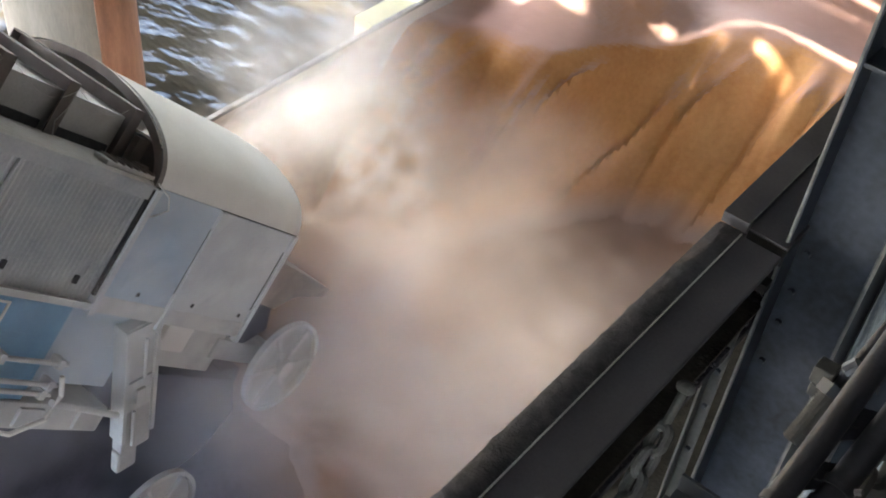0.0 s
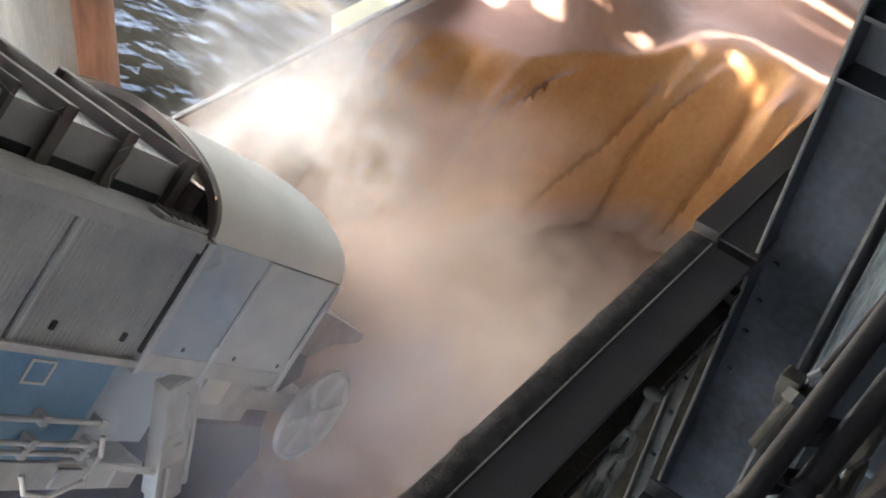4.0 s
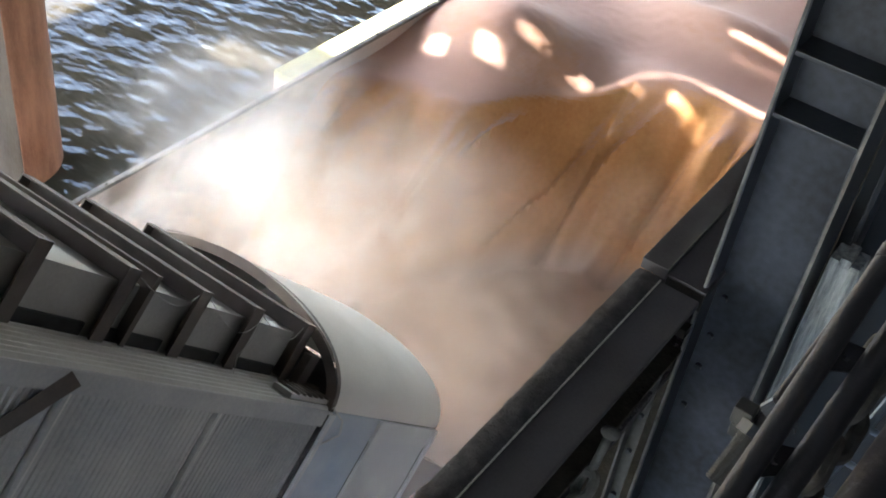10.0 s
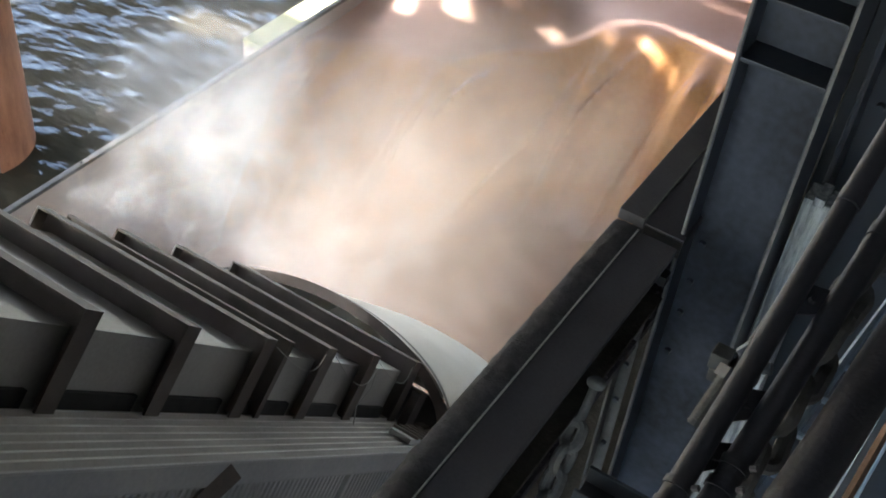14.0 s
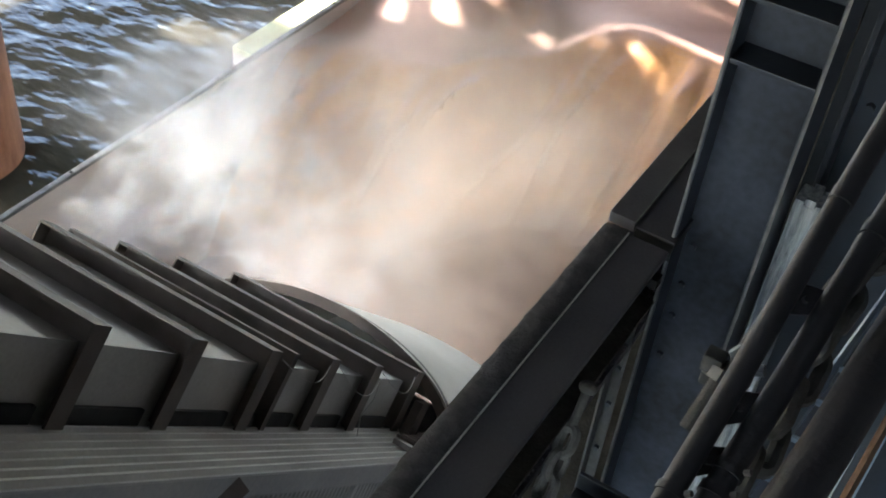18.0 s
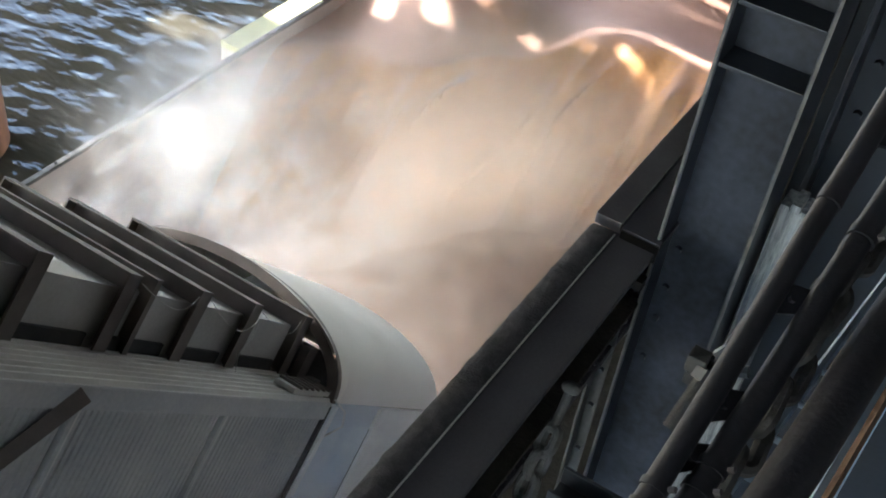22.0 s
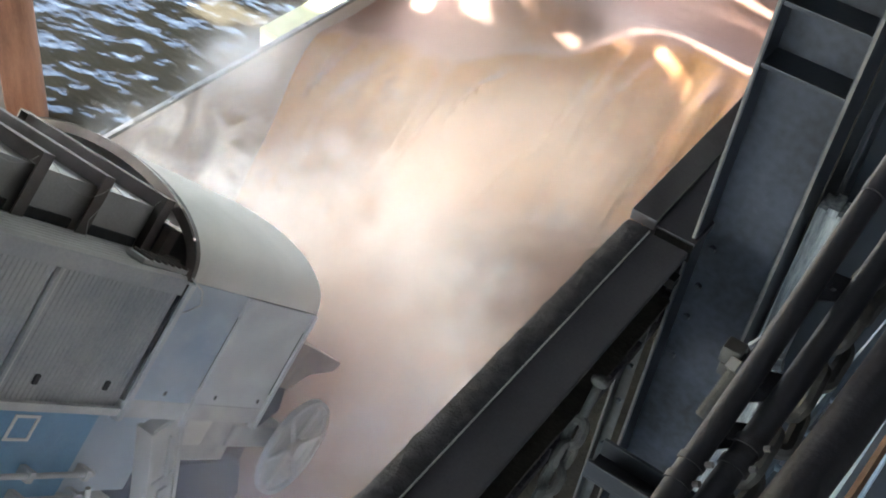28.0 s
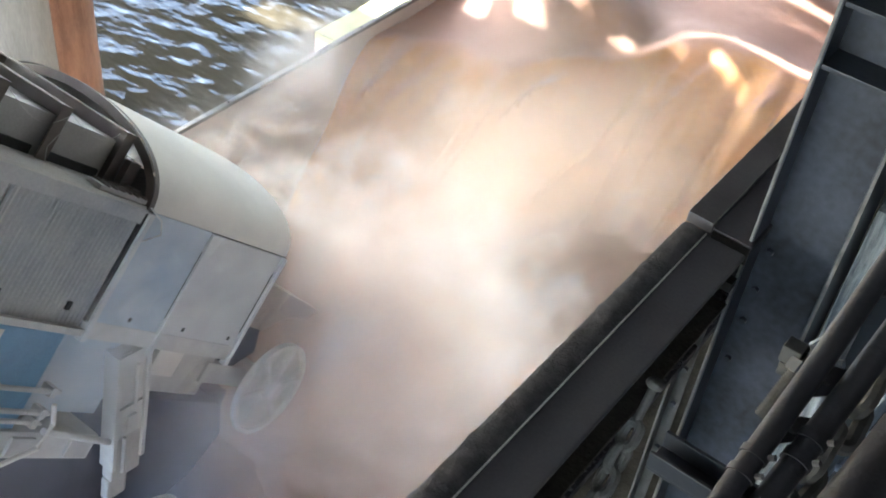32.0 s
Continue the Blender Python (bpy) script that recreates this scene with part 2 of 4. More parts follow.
def water_material():
    m = bpy.data.materials.new("murky_water")
    m.use_nodes = True
    nt = m.node_tree
    b = nt.nodes["Principled BSDF"]
    b.inputs["Base Color"].default_value = (0.044, 0.04, 0.029, 1)
    b.inputs["Roughness"].default_value = 0.03
    b.inputs["IOR"].default_value = 1.33
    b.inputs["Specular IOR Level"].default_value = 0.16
    co = nt.nodes.new("ShaderNodeTexCoord")
    mp = nt.nodes.new("ShaderNodeMapping")
    mp.inputs["Scale"].default_value = (0.7, 1.5, 1.0)
    mp.inputs["Rotation"].default_value = (0, 0, 0.6)
    nt.links.new(co.outputs["Object"], mp.inputs[0])
    h = None
    for scale, dist, strong in ((1.55, 0.2, 0.6), (4.6, 0.05, 0.45)):
        n = nt.nodes.new("ShaderNodeTexNoise")
        n.inputs["Scale"].default_value = scale
        n.inputs["Detail"].default_value = 0.6
        nt.links.new(mp.outputs[0], n.inputs["Vector"])
        bp = nt.nodes.new("ShaderNodeBump")
        bp.inputs["Strength"].default_value = strong
        bp.inputs["Distance"].default_value = dist
        nt.links.new(n.outputs["Fac"], bp.inputs["Height"])
        if h:
            nt.links.new(h, bp.inputs["Normal"])
        h = bp.outputs[0]
    nt.links.new(h, b.inputs["Normal"])
    return m


def dust_material(name, colour, density, scale, low=0.34, high=0.6, detail=4.0, rough=0.55):
    """A wisp of airborne dust: clear at its rim, uneven inside, lit from both sides."""
    m = bpy.data.materials.new(name)
    m.use_nodes = True
    nt = m.node_tree
    nt.nodes.remove(nt.nodes["Principled BSDF"])
    out = nt.nodes["Material Output"]
    co = nt.nodes.new("ShaderNodeTexCoord")
    ln = nt.nodes.new("ShaderNodeVectorMath")
    ln.operation = "LENGTH"
    nt.links.new(co.outputs["Object"], ln.inputs[0])
    fall = nt.nodes.new("ShaderNodeMapRange")
    fall.interpolation_type = "SMOOTHERSTEP"
    fall.inputs["From Min"].default_value, fall.inputs["From Max"].default_value = 1.0, 0.05
    nt.links.new(ln.outputs["Value"], fall.inputs["Value"])
    info = nt.nodes.new("ShaderNodeObjectInfo")
    off = nt.nodes.new("ShaderNodeVectorMath")
    off.operation = "MULTIPLY_ADD"
    nt.links.new(info.outputs["Random"], off.inputs[0])
    off.inputs[1].default_value = (37, 61, 23)
    nt.links.new(co.outputs["Object"], off.inputs[2])
    n = nt.nodes.new("ShaderNodeTexNoise")
    n.inputs["Scale"].default_value = scale
    n.inputs["Detail"].default_value = detail
    n.inputs["Roughness"].default_value = rough
    n.inputs["Distortion"].default_value = 0.4
    nt.links.new(off.outputs[0], n.inputs["Vector"])
    r = nt.nodes.new("ShaderNodeMapRange")
    r.interpolation_type = "SMOOTHSTEP"
    r.inputs["From Min"].default_value, r.inputs["From Max"].default_value = low, high
    nt.links.new(n.outputs["Fac"], r.inputs["Value"])
    a = nt.nodes.new("ShaderNodeMath")
    a.operation = "MULTIPLY"
    nt.links.new(fall.outputs[0], a.inputs[0])
    nt.links.new(r.outputs[0], a.inputs[1])
    a2 = nt.nodes.new("ShaderNodeMath")
    a2.operation = "MULTIPLY"
    a2.inputs[1].default_value = density
    nt.links.new(a.outputs[0], a2.inputs[0])
    d = nt.nodes.new("ShaderNodeBsdfDiffuse")
    t = nt.nodes.new("ShaderNodeBsdfTranslucent")
    for s in (d, t):
        s.inputs["Color"].default_value = (*colour, 1)
    both = nt.nodes.new("ShaderNodeMixShader")
    both.inputs[0].default_value = 0.3
    nt.links.new(d.outputs[0], both.inputs[1])
    nt.links.new(t.outputs[0], both.inputs[2])
    clear = nt.nodes.new("ShaderNodeBsdfTransparent")
    mix = nt.nodes.new("ShaderNodeMixShader")
    nt.links.new(a2.outputs[0], mix.inputs[0])
    nt.links.new(clear.outputs[0], mix.inputs[1])
    nt.links.new(both.outputs[0], mix.inputs[2])
    nt.links.new(mix.outputs[0], out.inputs["Surface"])
    return m


shade_dust_floor(PLATEFLOOR)
CARGO = cargo_material()
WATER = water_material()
DUST = dust_material("airborne_dust", (0.98, 0.92, 0.84), 0.215, 2.2, 0.4, 0.64)
CURL = dust_material("bright_dust", (0.99, 0.95, 0.9), 0.24, 1.6, 0.4, 0.74, 3.0)
THIN = dust_material("thin_dust", (0.97, 0.8, 0.65), 0.13, 1.5, 0.25)
SOFT = dust_material("soft_dust", (0.98, 0.93, 0.88), 0.13, 0.95, 0.3, 0.72, 3.0, 0.5)
VEIL = dust_material("veil_dust", (0.8, 0.77, 0.79), 0.12, 1.4, 0.3)


# ---- mesh helpers ----
def box(x0, x1, y0, y1, z0, z1, bevel=0.0):
    bm = bmesh.new()
    bmesh.ops.create_cube(bm, size=1, matrix=Matrix.LocRotScale(((x0 + x1) / 2, (y0 + y1) / 2, (z0 + z1) / 2), None, (abs(x1 - x0), abs(y1 - y0), abs(z1 - z0))))
    if bevel:
        bmesh.ops.bevel(bm, geom=bm.edges[:], offset=bevel, segments=2, affect="EDGES", profile=0.6)
    return bm


def rod(a, b, r, segments=16, r2=None):
    a, b = Vector(a), Vector(b)
    bm = bmesh.new()
    turn = (b - a).to_track_quat("Z", "Y").to_matrix().to_4x4()
    bmesh.ops.create_cone(bm, cap_ends=True, segments=segments, radius1=r, radius2=r if r2 is None else r2, depth=(b - a).length, matrix=Matrix.Translation((a + b) / 2) @ turn)
    return bm


def tube(points, r, segments=10):
    """A round bar along a line of points."""
    pts = [Vector(p) for p in points]
    bm = bmesh.new()
    rings = []
    for i, p in enumerate(pts):
        d = (pts[min(i + 1, len(pts) - 1)] - pts[max(i - 1, 0)]).normalized()
        side = d.cross(Vector((0.13, 0.31, 0.94))).normalized()
        up = side.cross(d)
        rings.append([bm.verts.new(p + r * (math.cos(k * math.tau / segments) * side + math.sin(k * math.tau / segments) * up)) for k in range(segments)])
    for a, b in zip(rings, rings[1:]):
        for k in range(segments):
            bm.faces.new((a[k], a[(k + 1) % segments], b[(k + 1) % segments], b[k]))
    bm.faces.new(rings[0][::-1])
    bm.faces.new(rings[-1])
    return bm


def loop_bar(length, width, r, steps=20, segments=8):
    """A closed chain link in the xz plane, long in z."""
    bm = bmesh.new()
    h, w = (length - width) / 2, width / 2 - r
    mid = []
    for k in range(steps):
        a = math.tau * k / steps
        mid.append(Vector((w * math.cos(a), 0, w * math.sin(a) + (h if math.sin(a) >= 0 else -h))))
    rings = []
    for i, p in enumerate(mid):
        d = (mid[(i + 1) % steps] - mid[i - 1]).normalized()
        side = Vector((0, 1, 0))
        up = side.cross(d)
        rings.append([bm.verts.new(p + r * (math.cos(k * math.tau / segments) * side + math.sin(k * math.tau / segments) * up)) for k in range(segments)])
    for i in range(steps):
        a, b = rings[i], rings[(i + 1) % steps]
        for k in range(segments):
            bm.faces.new((a[k], a[(k + 1) % segments], b[(k + 1) % segments], b[k]))
    return bm


def joined(*parts):
    """Several bmeshes as one."""
    whole = bmesh.new()
    for bm in parts:
        me = bpy.data.meshes.new("piece")
        bm.to_mesh(me)
        bm.free()
        whole.from_mesh(me)
        bpy.data.meshes.remove(me)
    return whole


def mesh_of(name, bm, mat, smooth=False):
    bmesh.ops.recalc_face_normals(bm, faces=bm.faces[:])
    me = bpy.data.meshes.new(name)
    bm.to_mesh(me)
    bm.free()
    me.materials.append(mat)
    if smooth:
        me.polygons.foreach_set("use_smooth", [True] * len(me.polygons))
        me.set_sharp_from_angle(angle=radians(40))
    return me


def thing(name, bm, mat, label, category, group="", kind="", smooth=False, at=None):
    ob = new(name, mesh_of(name, bm, mat, smooth) if bm else None)
    if at is not None:
        ob.matrix_basis = at
    return tagged(ob, label, category, group, kind)


def part(name, bm, mat, parent, label="", smooth=False, at=None):
    ob = new(name, mesh_of(name, bm, mat, smooth))
    ob.parent = parent
    if at is not None:
        ob.matrix_basis = at
    return tagged(ob, label)


# ---- water, barge, cargo ----
bm = bmesh.new()
for x0, x1, y0, y1 in ((-1500, -12.88, -1500, 1500), (-1.2, 1500, -1500, 1500), (-12.88, -1.2, -1500, -25), (-12.88, -1.2, 60, 1500)):
    bm.faces.new([bm.verts.new(p) for p in ((x0, y0, 0), (x1, y0, 0), (x1, y1, 0), (x0, y1, 0))])
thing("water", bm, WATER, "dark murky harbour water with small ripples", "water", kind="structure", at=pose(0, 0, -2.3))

barge = thing("barge", None, None, "open hopper barge with dusty steel hold beside the dock", "barge")
part("side_wall", box(-12.9, -12.8, -25, 60, -4.2, -0.08), BARGE, barge, "dusty grey side wall of the hold")
part("coaming", box(-12.9, -12.79, -25, 60, -0.08, 0.0, 0.02), RIM, barge, "worn pale steel coaming rim")
part("side_deck", box(-14.3, -12.96, 16.0, 60, -1.0, -0.85), DECK, barge, "yellowish sunlit side deck")
part("outer_hull", box(-14.3, -14.2, 16.0, 60, -3.6, -1.002), BARGE, barge)
part("deck_end", box(-14.2, -12.9, 16.0, 16.1, -3.6, -1.002), BARGE, barge)
part("bottom", box(-12.8, -1.2, -25, 60, -4.35, -4.2), PLATEFLOOR, barge, "barge floor, blue-grey painted in for shade, dust brown towards the heap")
part("side_wall", box(-1.35, -1.2, -25, 60, -4.2, -0.08), BARGE, barge)
part("coaming", box(-1.4, -1.14, -25, 60, -0.08, 0.0, 0.02), RIM, barge)
part("end_wall", box(-12.8, -1.35, 44, 44.15, -4.2, -0.08), BARGE, barge)
part("end_wall", box(-12.8, -1.35, -20.15, -20, -4.2, -0.08), BARGE, barge)
for k in range(12):
    y = 8.2 + k * 1.9
    part("bolt", rod((-12.845, y, -0.005), (-12.845, y, 0.02), 0.028, 6), BLACK, barge)


def crest_y(x):
    """Where the dug face of the heap begins, from the far wall to the dock side."""
    xs = (-12.9, -12.5, -11.4, -10.6, -10.0, -9.1, -8.6, -8.0, -7.2, -6.3, -5.2, -4.0, -1.2)
    ys = (16.1, 16.7, 17.2, 17.4, 17.7, 19.3, 20.1, 21.0, 21.4, 21.4, 21.3, 21.7, 22.2)
    return float(np.interp(x, xs, ys))


def cargo_height(x, y):
    c = crest_y(x) + 0.25 * noise.noise((x * 1.1, 3.7, 0))
    top = -0.36 + 0.12 * noise.noise((x * 0.35, y * 0.35, 5))
    top += 0.95 * math.exp(-((x + 10.9) ** 2 / 2.6 + (y - 20.2) ** 2 / 2.4))
    top += 0.22 * math.exp(-((x + 6.6) ** 2 / 5.0 + (y - 21.5) ** 2 / 0.35))
    top -= 0.45 * math.exp(-((x + 8.9) ** 2 / 0.7 + (y - 20.0) ** 2 / 3.0))
    top += 0.6 * math.exp(-((x + 7.2) ** 2 / 6 + (y - 24.3) ** 2 / 0.9)) + 0.05 * max(y - 24, 0)
    d = c - y
    if d <= 0:
        z = top
    else:
        gully = 0.9 * math.hypot(noise.noise((x * 0.95 + 0.3 * d, d * 0.32, 1.3)), 0.14) + 0.45 * math.hypot(noise.noise((x * 2.1 + 0.35 * d, d * 0.5, 8.1)), 0.1)
        spur = (1 - abs(noise.noise((x * 0.9 + 0.35 * d, 0.3 * d, 4.2)))) ** 3
        d = d * d / (d + 0.35)
        z = top + 1.0 * spur * min(d, 0.9) * math.exp(-0.3 * d) - 1.3 * d - min(d, 0.9) * 1.0 + gully * min(d, 0.9) * 1.7 * math.exp(-0.3 * max(d - 0.7, 0))
    layer = min(max((y - 8.5 + 0.28 * (x + 9) + 0.5 * noise.noise((x * 0.6, y * 0.6, 11))) * 0.35, -0.12), 0.1)
    return max(z, -4.2 + layer + 0.05 * noise.noise((x * 0.4, y * 0.4, 2)) + 0.12 * noise.noise((x * 1.3, y * 1.3, 7)))


bm = bmesh.new()
nx, ny = 150, 260
gx = [-12.79 + 11.42 * i / nx for i in range(nx + 1)]
gy = [6.5 + 19.0 * j / 210 if j <= 210 else 25.5 + (j - 210) * 0.36 for j in range(ny + 1)]
grid = [[bm.verts.new((x, y, cargo_height(x, y) + 0.02 * noise.noise((x * 5, y * 5, 0)))) for x in gx] for y in gy]
for j in range(ny):
    for i in range(nx):
        bm.faces.new((grid[j][i], grid[j][i + 1], grid[j + 1][i + 1], grid[j + 1][i]))
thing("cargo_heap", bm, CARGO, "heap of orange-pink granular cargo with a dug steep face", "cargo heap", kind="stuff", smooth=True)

# ---- mooring pile ----
pile = thing("mooring_pile", None, None, "thick concrete mooring pile with a rust-stained side", "pile", at=pose(-17.4, 11.0, 0))
part("shaft", rod((0, 0, -4), (0, 0, 14), 1.25, 40), PILE, pile, smooth=True)
band = bmesh.new()
ring = []
for k in range(17):
    a = radians(-12 + 92 * k / 16)
    ring.append([band.verts.new((r * math.cos(a), r * math.sin(a), z)) for r, z in ((1.24, -3.9), (1.29, -3.9), (1.29, 13.9), (1.24, 13.9))])
for a, b in zip(ring, ring[1:]):
    for q in range(4):
        band.faces.new((a[q], a[(q + 1) % 4], b[(q + 1) % 4], b[q]))
band.faces.new(ring[0])
band.faces.new(ring[-1])
part("rust_band", band, RUST, pile, "rusted orange steel jacket", True)

# ---- the unloader leg ----
S = math.sqrt(0.5)
LEG = Matrix(((1, 0, 0, 0), (0, S, S, 0), (0, -S, S, 0), (0, 0, 0, 1)))
leg = thing("unloader_leg", None, None, "inclined dusty grey and blue barge unloader leg with brown ribs", "unloader")


def leg_part(name, bm, mat, label="", smooth=False, parent=None):
    """A part built in the leg's own axes: across, down along the leg, out of its top."""
    bm.transform(LEG)
    return part(name, bm, mat, parent or leg, label, smooth)


def lbox(x0, x1, u0, u1, n0, n1, bevel=0.0):
    return box(x0, x1, u0, u1, n0, n1, bevel)


TOP, LOW, NEAR, FAR, END = -0.72, -2.4, 0.55, -3.05, -15.0


def corrugated(u0, u1, n0, n1, x, deep=0.013, pitch=0.08):
    bm = bmesh.new()
    rows = []
    k = int((u1 - u0) / pitch)
    p = (u1 - u0) / k
    for i in range(k):
        for f, d in ((0.0, 0), (0.35, 0), (0.5, deep), (0.85, deep)):
            rows.append((u0 + (i + f) * p, x + d))
    rows.append((u1, x))
    vs = [(bm.verts.new((xx, u, n0)), bm.verts.new((xx, u, n1))) for u, xx in rows]
    for a, b in zip(vs, vs[1:]):
        bm.faces.new((a[0], b[0], b[1], a[1]))
    return bm


leg_part("casing_core", lbox(FAR + 0.02, NEAR - 0.06, END, 0.3, LOW + 0.02, TOP - 0.03), CASING)
u = 0.3
while u > END + 2:
    leg_part("side_panel", corrugated(u - 2.1, u - 0.02, LOW, TOP - 0.1, NEAR - 0.03), CASING, "dusty corrugated side panel", parent=leg)
    leg_part("batten", lbox(NEAR - 0.05, NEAR + 0.008, u - 2.16, u - 2.11, LOW - 0.02, TOP - 0.1, 0.008), CASING, "dusty joint strip")
    leg_part("joint", lbox(NEAR - 0.03, NEAR - 0.005, u - 2.095, u - 2.07, LOW, TOP - 0.1), PALE, "pale joint lip")
    for du in (-0.42, -1.62):
        leg_part("slot", lbox(NEAR - 0.02, NEAR + 0.012, u + du - 0.035, u + du + 0.035, -2.2, -2.09), BLACK)
    u -= 2.18
leg_part("top_flashing", lbox(NEAR - 0.06, NEAR + 0.02, END, 0.32, TOP - 0.2, TOP, 0.02), CASING, "pale folded flashing")
leg_part("bottom_angle", lbox(NEAR - 0.06, NEAR + 0.04, END, 0.34, LOW - 0.1, LOW, 0.01), PALE)

# corrugated ledge on top, on both sides of the ribbed trunk
bm = bmesh.new()
for x0, x1 in ((-0.12, NEAR), (FAR, -2.38)):
    k = 7
    prev = None
    for i in range(k * 4 + 1):
        f = i % 4
        x = x0 + (x1 - x0) * i / (k * 4)
        n = TOP + (0.0, 0.0, 0.035, 0.035)[f]
        pair = (bm.verts.new((x, END, n)), bm.verts.new((x, 0.3, n)))
        if prev:
            bm.faces.new((prev[0], pair[0], pair[1], prev[1]))
        prev = pair
leg_part("ledge", bm, PANEL, "corrugated dusty ledge")
leg_part("trunk", lbox(-2.36, -0.14, END, 0.0, TOP, -0.17), PANEL, "grey sheet trunk between ribs")


def rib_frame(u, w, deep):
    """A channel that wraps the trunk: outer flange, web and returns."""
    a = lbox(-2.5, 0.0, u - w, u, -0.02, 0.0)
    b = lbox(-2.5, 0.0, u - 0.025, u, -deep, -0.02)
    c = lbox(-0.02, 0.0, u - w, u, TOP + 0.04, -0.02)
    d = lbox(-deep, -0.02, u - 0.025, u, TOP + 0.04, -deep)
    e = lbox(-2.5, -2.48, u - w, u, TOP + 0.04, -0.02)
    return joined(a, b, c, d, e)


ribs = [0.12, -1.05, -2.05, -3.18, -4.31, -5.42]
while ribs[-1] > END + 1.5:
    ribs.append(ribs[-1] - 1.13)
for u in ribs:
    leg_part("rib", rib_frame(u, 0.17, 0.2), RIB, "dark brown channel rib")
leg_part("rib", rib_frame(-2.88, 0.07, 0.16), RIB)
# Black strips paint the shadow gap along the base of the trunk.
for u0, u1 in zip(ribs, ribs[1:]):
    leg_part("shadow_gap", lbox(-0.16, -0.1, u1 + 0.02, u0 - 0.19, TOP + 0.02, TOP + 0.14), BLACK)

# hood at the foot: arched shell, side plates, end
HX, HW = -1.25, 1.8


def arch(u0, h0, u1, h1, grow=0.0, steps=36, along=8):
    bm = bmesh.new()
    rows = []
    for j in range(along + 1):
        f = j / along
        h = h0 + (h1 - h0) * f
        uu = u0 + (u1 - u0) * f
        row = []
        for i in range(steps + 1):
            a = math.pi * i / steps
            c, s = math.cos(a), math.sin(a)
            row.append(bm.verts.new((HX + (HW + grow) * math.copysign(abs(c) ** 0.9, c), uu, TOP + (h + grow) * abs(s) ** 0.95)))
        rows.append(row)
    for a, b in zip(rows, rows[1:]):
        for i in range(steps):
            bm.faces.new((a[i], a[i + 1], b[i + 1], b[i]))
    return bm, rows


bm, rows = arch(0.36, 0.88, 3.78, 0.8)
bm.faces.new(rows[-1])
leg_part("hood_shell", bm, HOOD, "pale dusty arched hood", True)
bm, rows = arch(0.28, 0.9, 0.37, 0.9, 0.02, along=1)
bm2, rows2 = arch(0.28, 0.9, 0.37, 0.9, -0.1, along=1)
leg_part("arch_ring", joined(bm, bm2), RIB, "dark brown arched ring", True)
bm = bmesh.new()
ra = [bm.verts.new((HX + (HW + 0.02) * math.cos(math.pi * i / 36), 0.28, TOP + 0.92 * math.sin(math.pi * i / 36))) for i in range(37)]
rb = [bm.verts.new((HX + (HW - 0.1) * math.cos(math.pi * i / 36), 0.28, TOP + 0.80 * math.sin(math.pi * i / 36))) for i in range(37)]
for i in range(36):
    bm.faces.new((ra[i], ra[i + 1], rb[i + 1], rb[i]))
leg_part("ring_face", bm, RIB)
leg_part("hood_deck", lbox(FAR + 0.05, NEAR - 0.05, 0.34, 3.74, TOP - 0.1, TOP - 0.04), BLACK)
leg_part("hood_body", lbox(FAR, NEAR - 0.03, 0.42, 3.76, LOW + 0.1, TOP - 0.1), CASING)
leg_part("hood_plate", lbox(NEAR - 0.03, NEAR + 0.02, 0.46, 1.74, LOW, TOP, 0.008), PALEBLUE, "pale blue dusty plate")
leg_part("hood_plate", lbox(NEAR - 0.03, NEAR + 0.02, 1.86, 3.66, LOW, TOP - 0.02, 0.008), PLATE, "pale dusty plate")
for u, dn in ((0.38, 0.16), (1.8, 0.22), (3.72, 0.2)):
    leg_part("hood_flange", lbox(NEAR - 0.05, NEAR + 0.06, u - 0.05, u + 0.05, LOW - dn, TOP - 0.02, 0.01), PLATE)
leg_part("dark_joint", lbox(NEAR - 0.03, NEAR + 0.022, 0.285, 0.33, LOW + 0.1, TOP - 0.04), BLACK, "open dark joint between casing and hood")
for u in (0.455, 1.75, 3.655):
    leg_part("joint", lbox(NEAR + 0.015, NEAR + 0.024, u - 0.014, u + 0.014, LOW + 0.35, TOP - 0.3), BLACK)
for u in (1.07, 2.27, 3.45):
    leg_part("slot", lbox(NEAR + 0.015, NEAR + 0.026, u - 0.03, u + 0.03, -2.2, -2.14), BLACK)
leg_part("hood_sill", lbox(NEAR - 0.06, NEAR + 0.03, 0.42, 3.7, LOW - 0.12, LOW + 0.12, 0.01), PALE)
for i in range(3):
    a = math.pi * (i + 0.5) / 9
    leg_part("spoke", joined(lbox(HX + 1.55 * math.cos(a) - 0.05, HX + 1.55 * math.cos(a) + 0.05, 0.1, 0.3, TOP, TOP + 0.85 * math.sin(a))), RIB)

for u0, u1, sag in ((-1.05, -2.1, 0.2), (-1.1, -0.2, 0.14), (-3.2, -2.3, 0.12)):
    pts = []
    for k in range(13):
        f = k / 12
        pts.append((0.03 + 0.12 * math.sin(math.pi * f), u0 + (u1 - u0) * f, -0.05 - sag * math.sin(math.pi * f)))
    leg_part("cable", tube(pts, 0.0035, 6), PANEL, "thin slack grey cable", True)
leg_part("cable_tail", tube([(0.05, -1.12, -0.1), (0.09, -1.15, -0.3), (0.06, -1.2, -0.5), (0.1, -1.16, -0.68)], 0.004, 6), PALE, "loose hanging cable end", True)
pts = [(NEAR + 0.03, 0.3, TOP + 0.05), (NEAR + 0.12, 0.5, TOP - 0.05), (NEAR + 0.12, 0.62, TOP - 0.22), (NEAR + 0.05, 0.5, TOP - 0.36), (NEAR + 0.03, 0.4, TOP - 0.42)]
leg_part("cable", tube(pts, 0.012, 6), PALE, "", True)
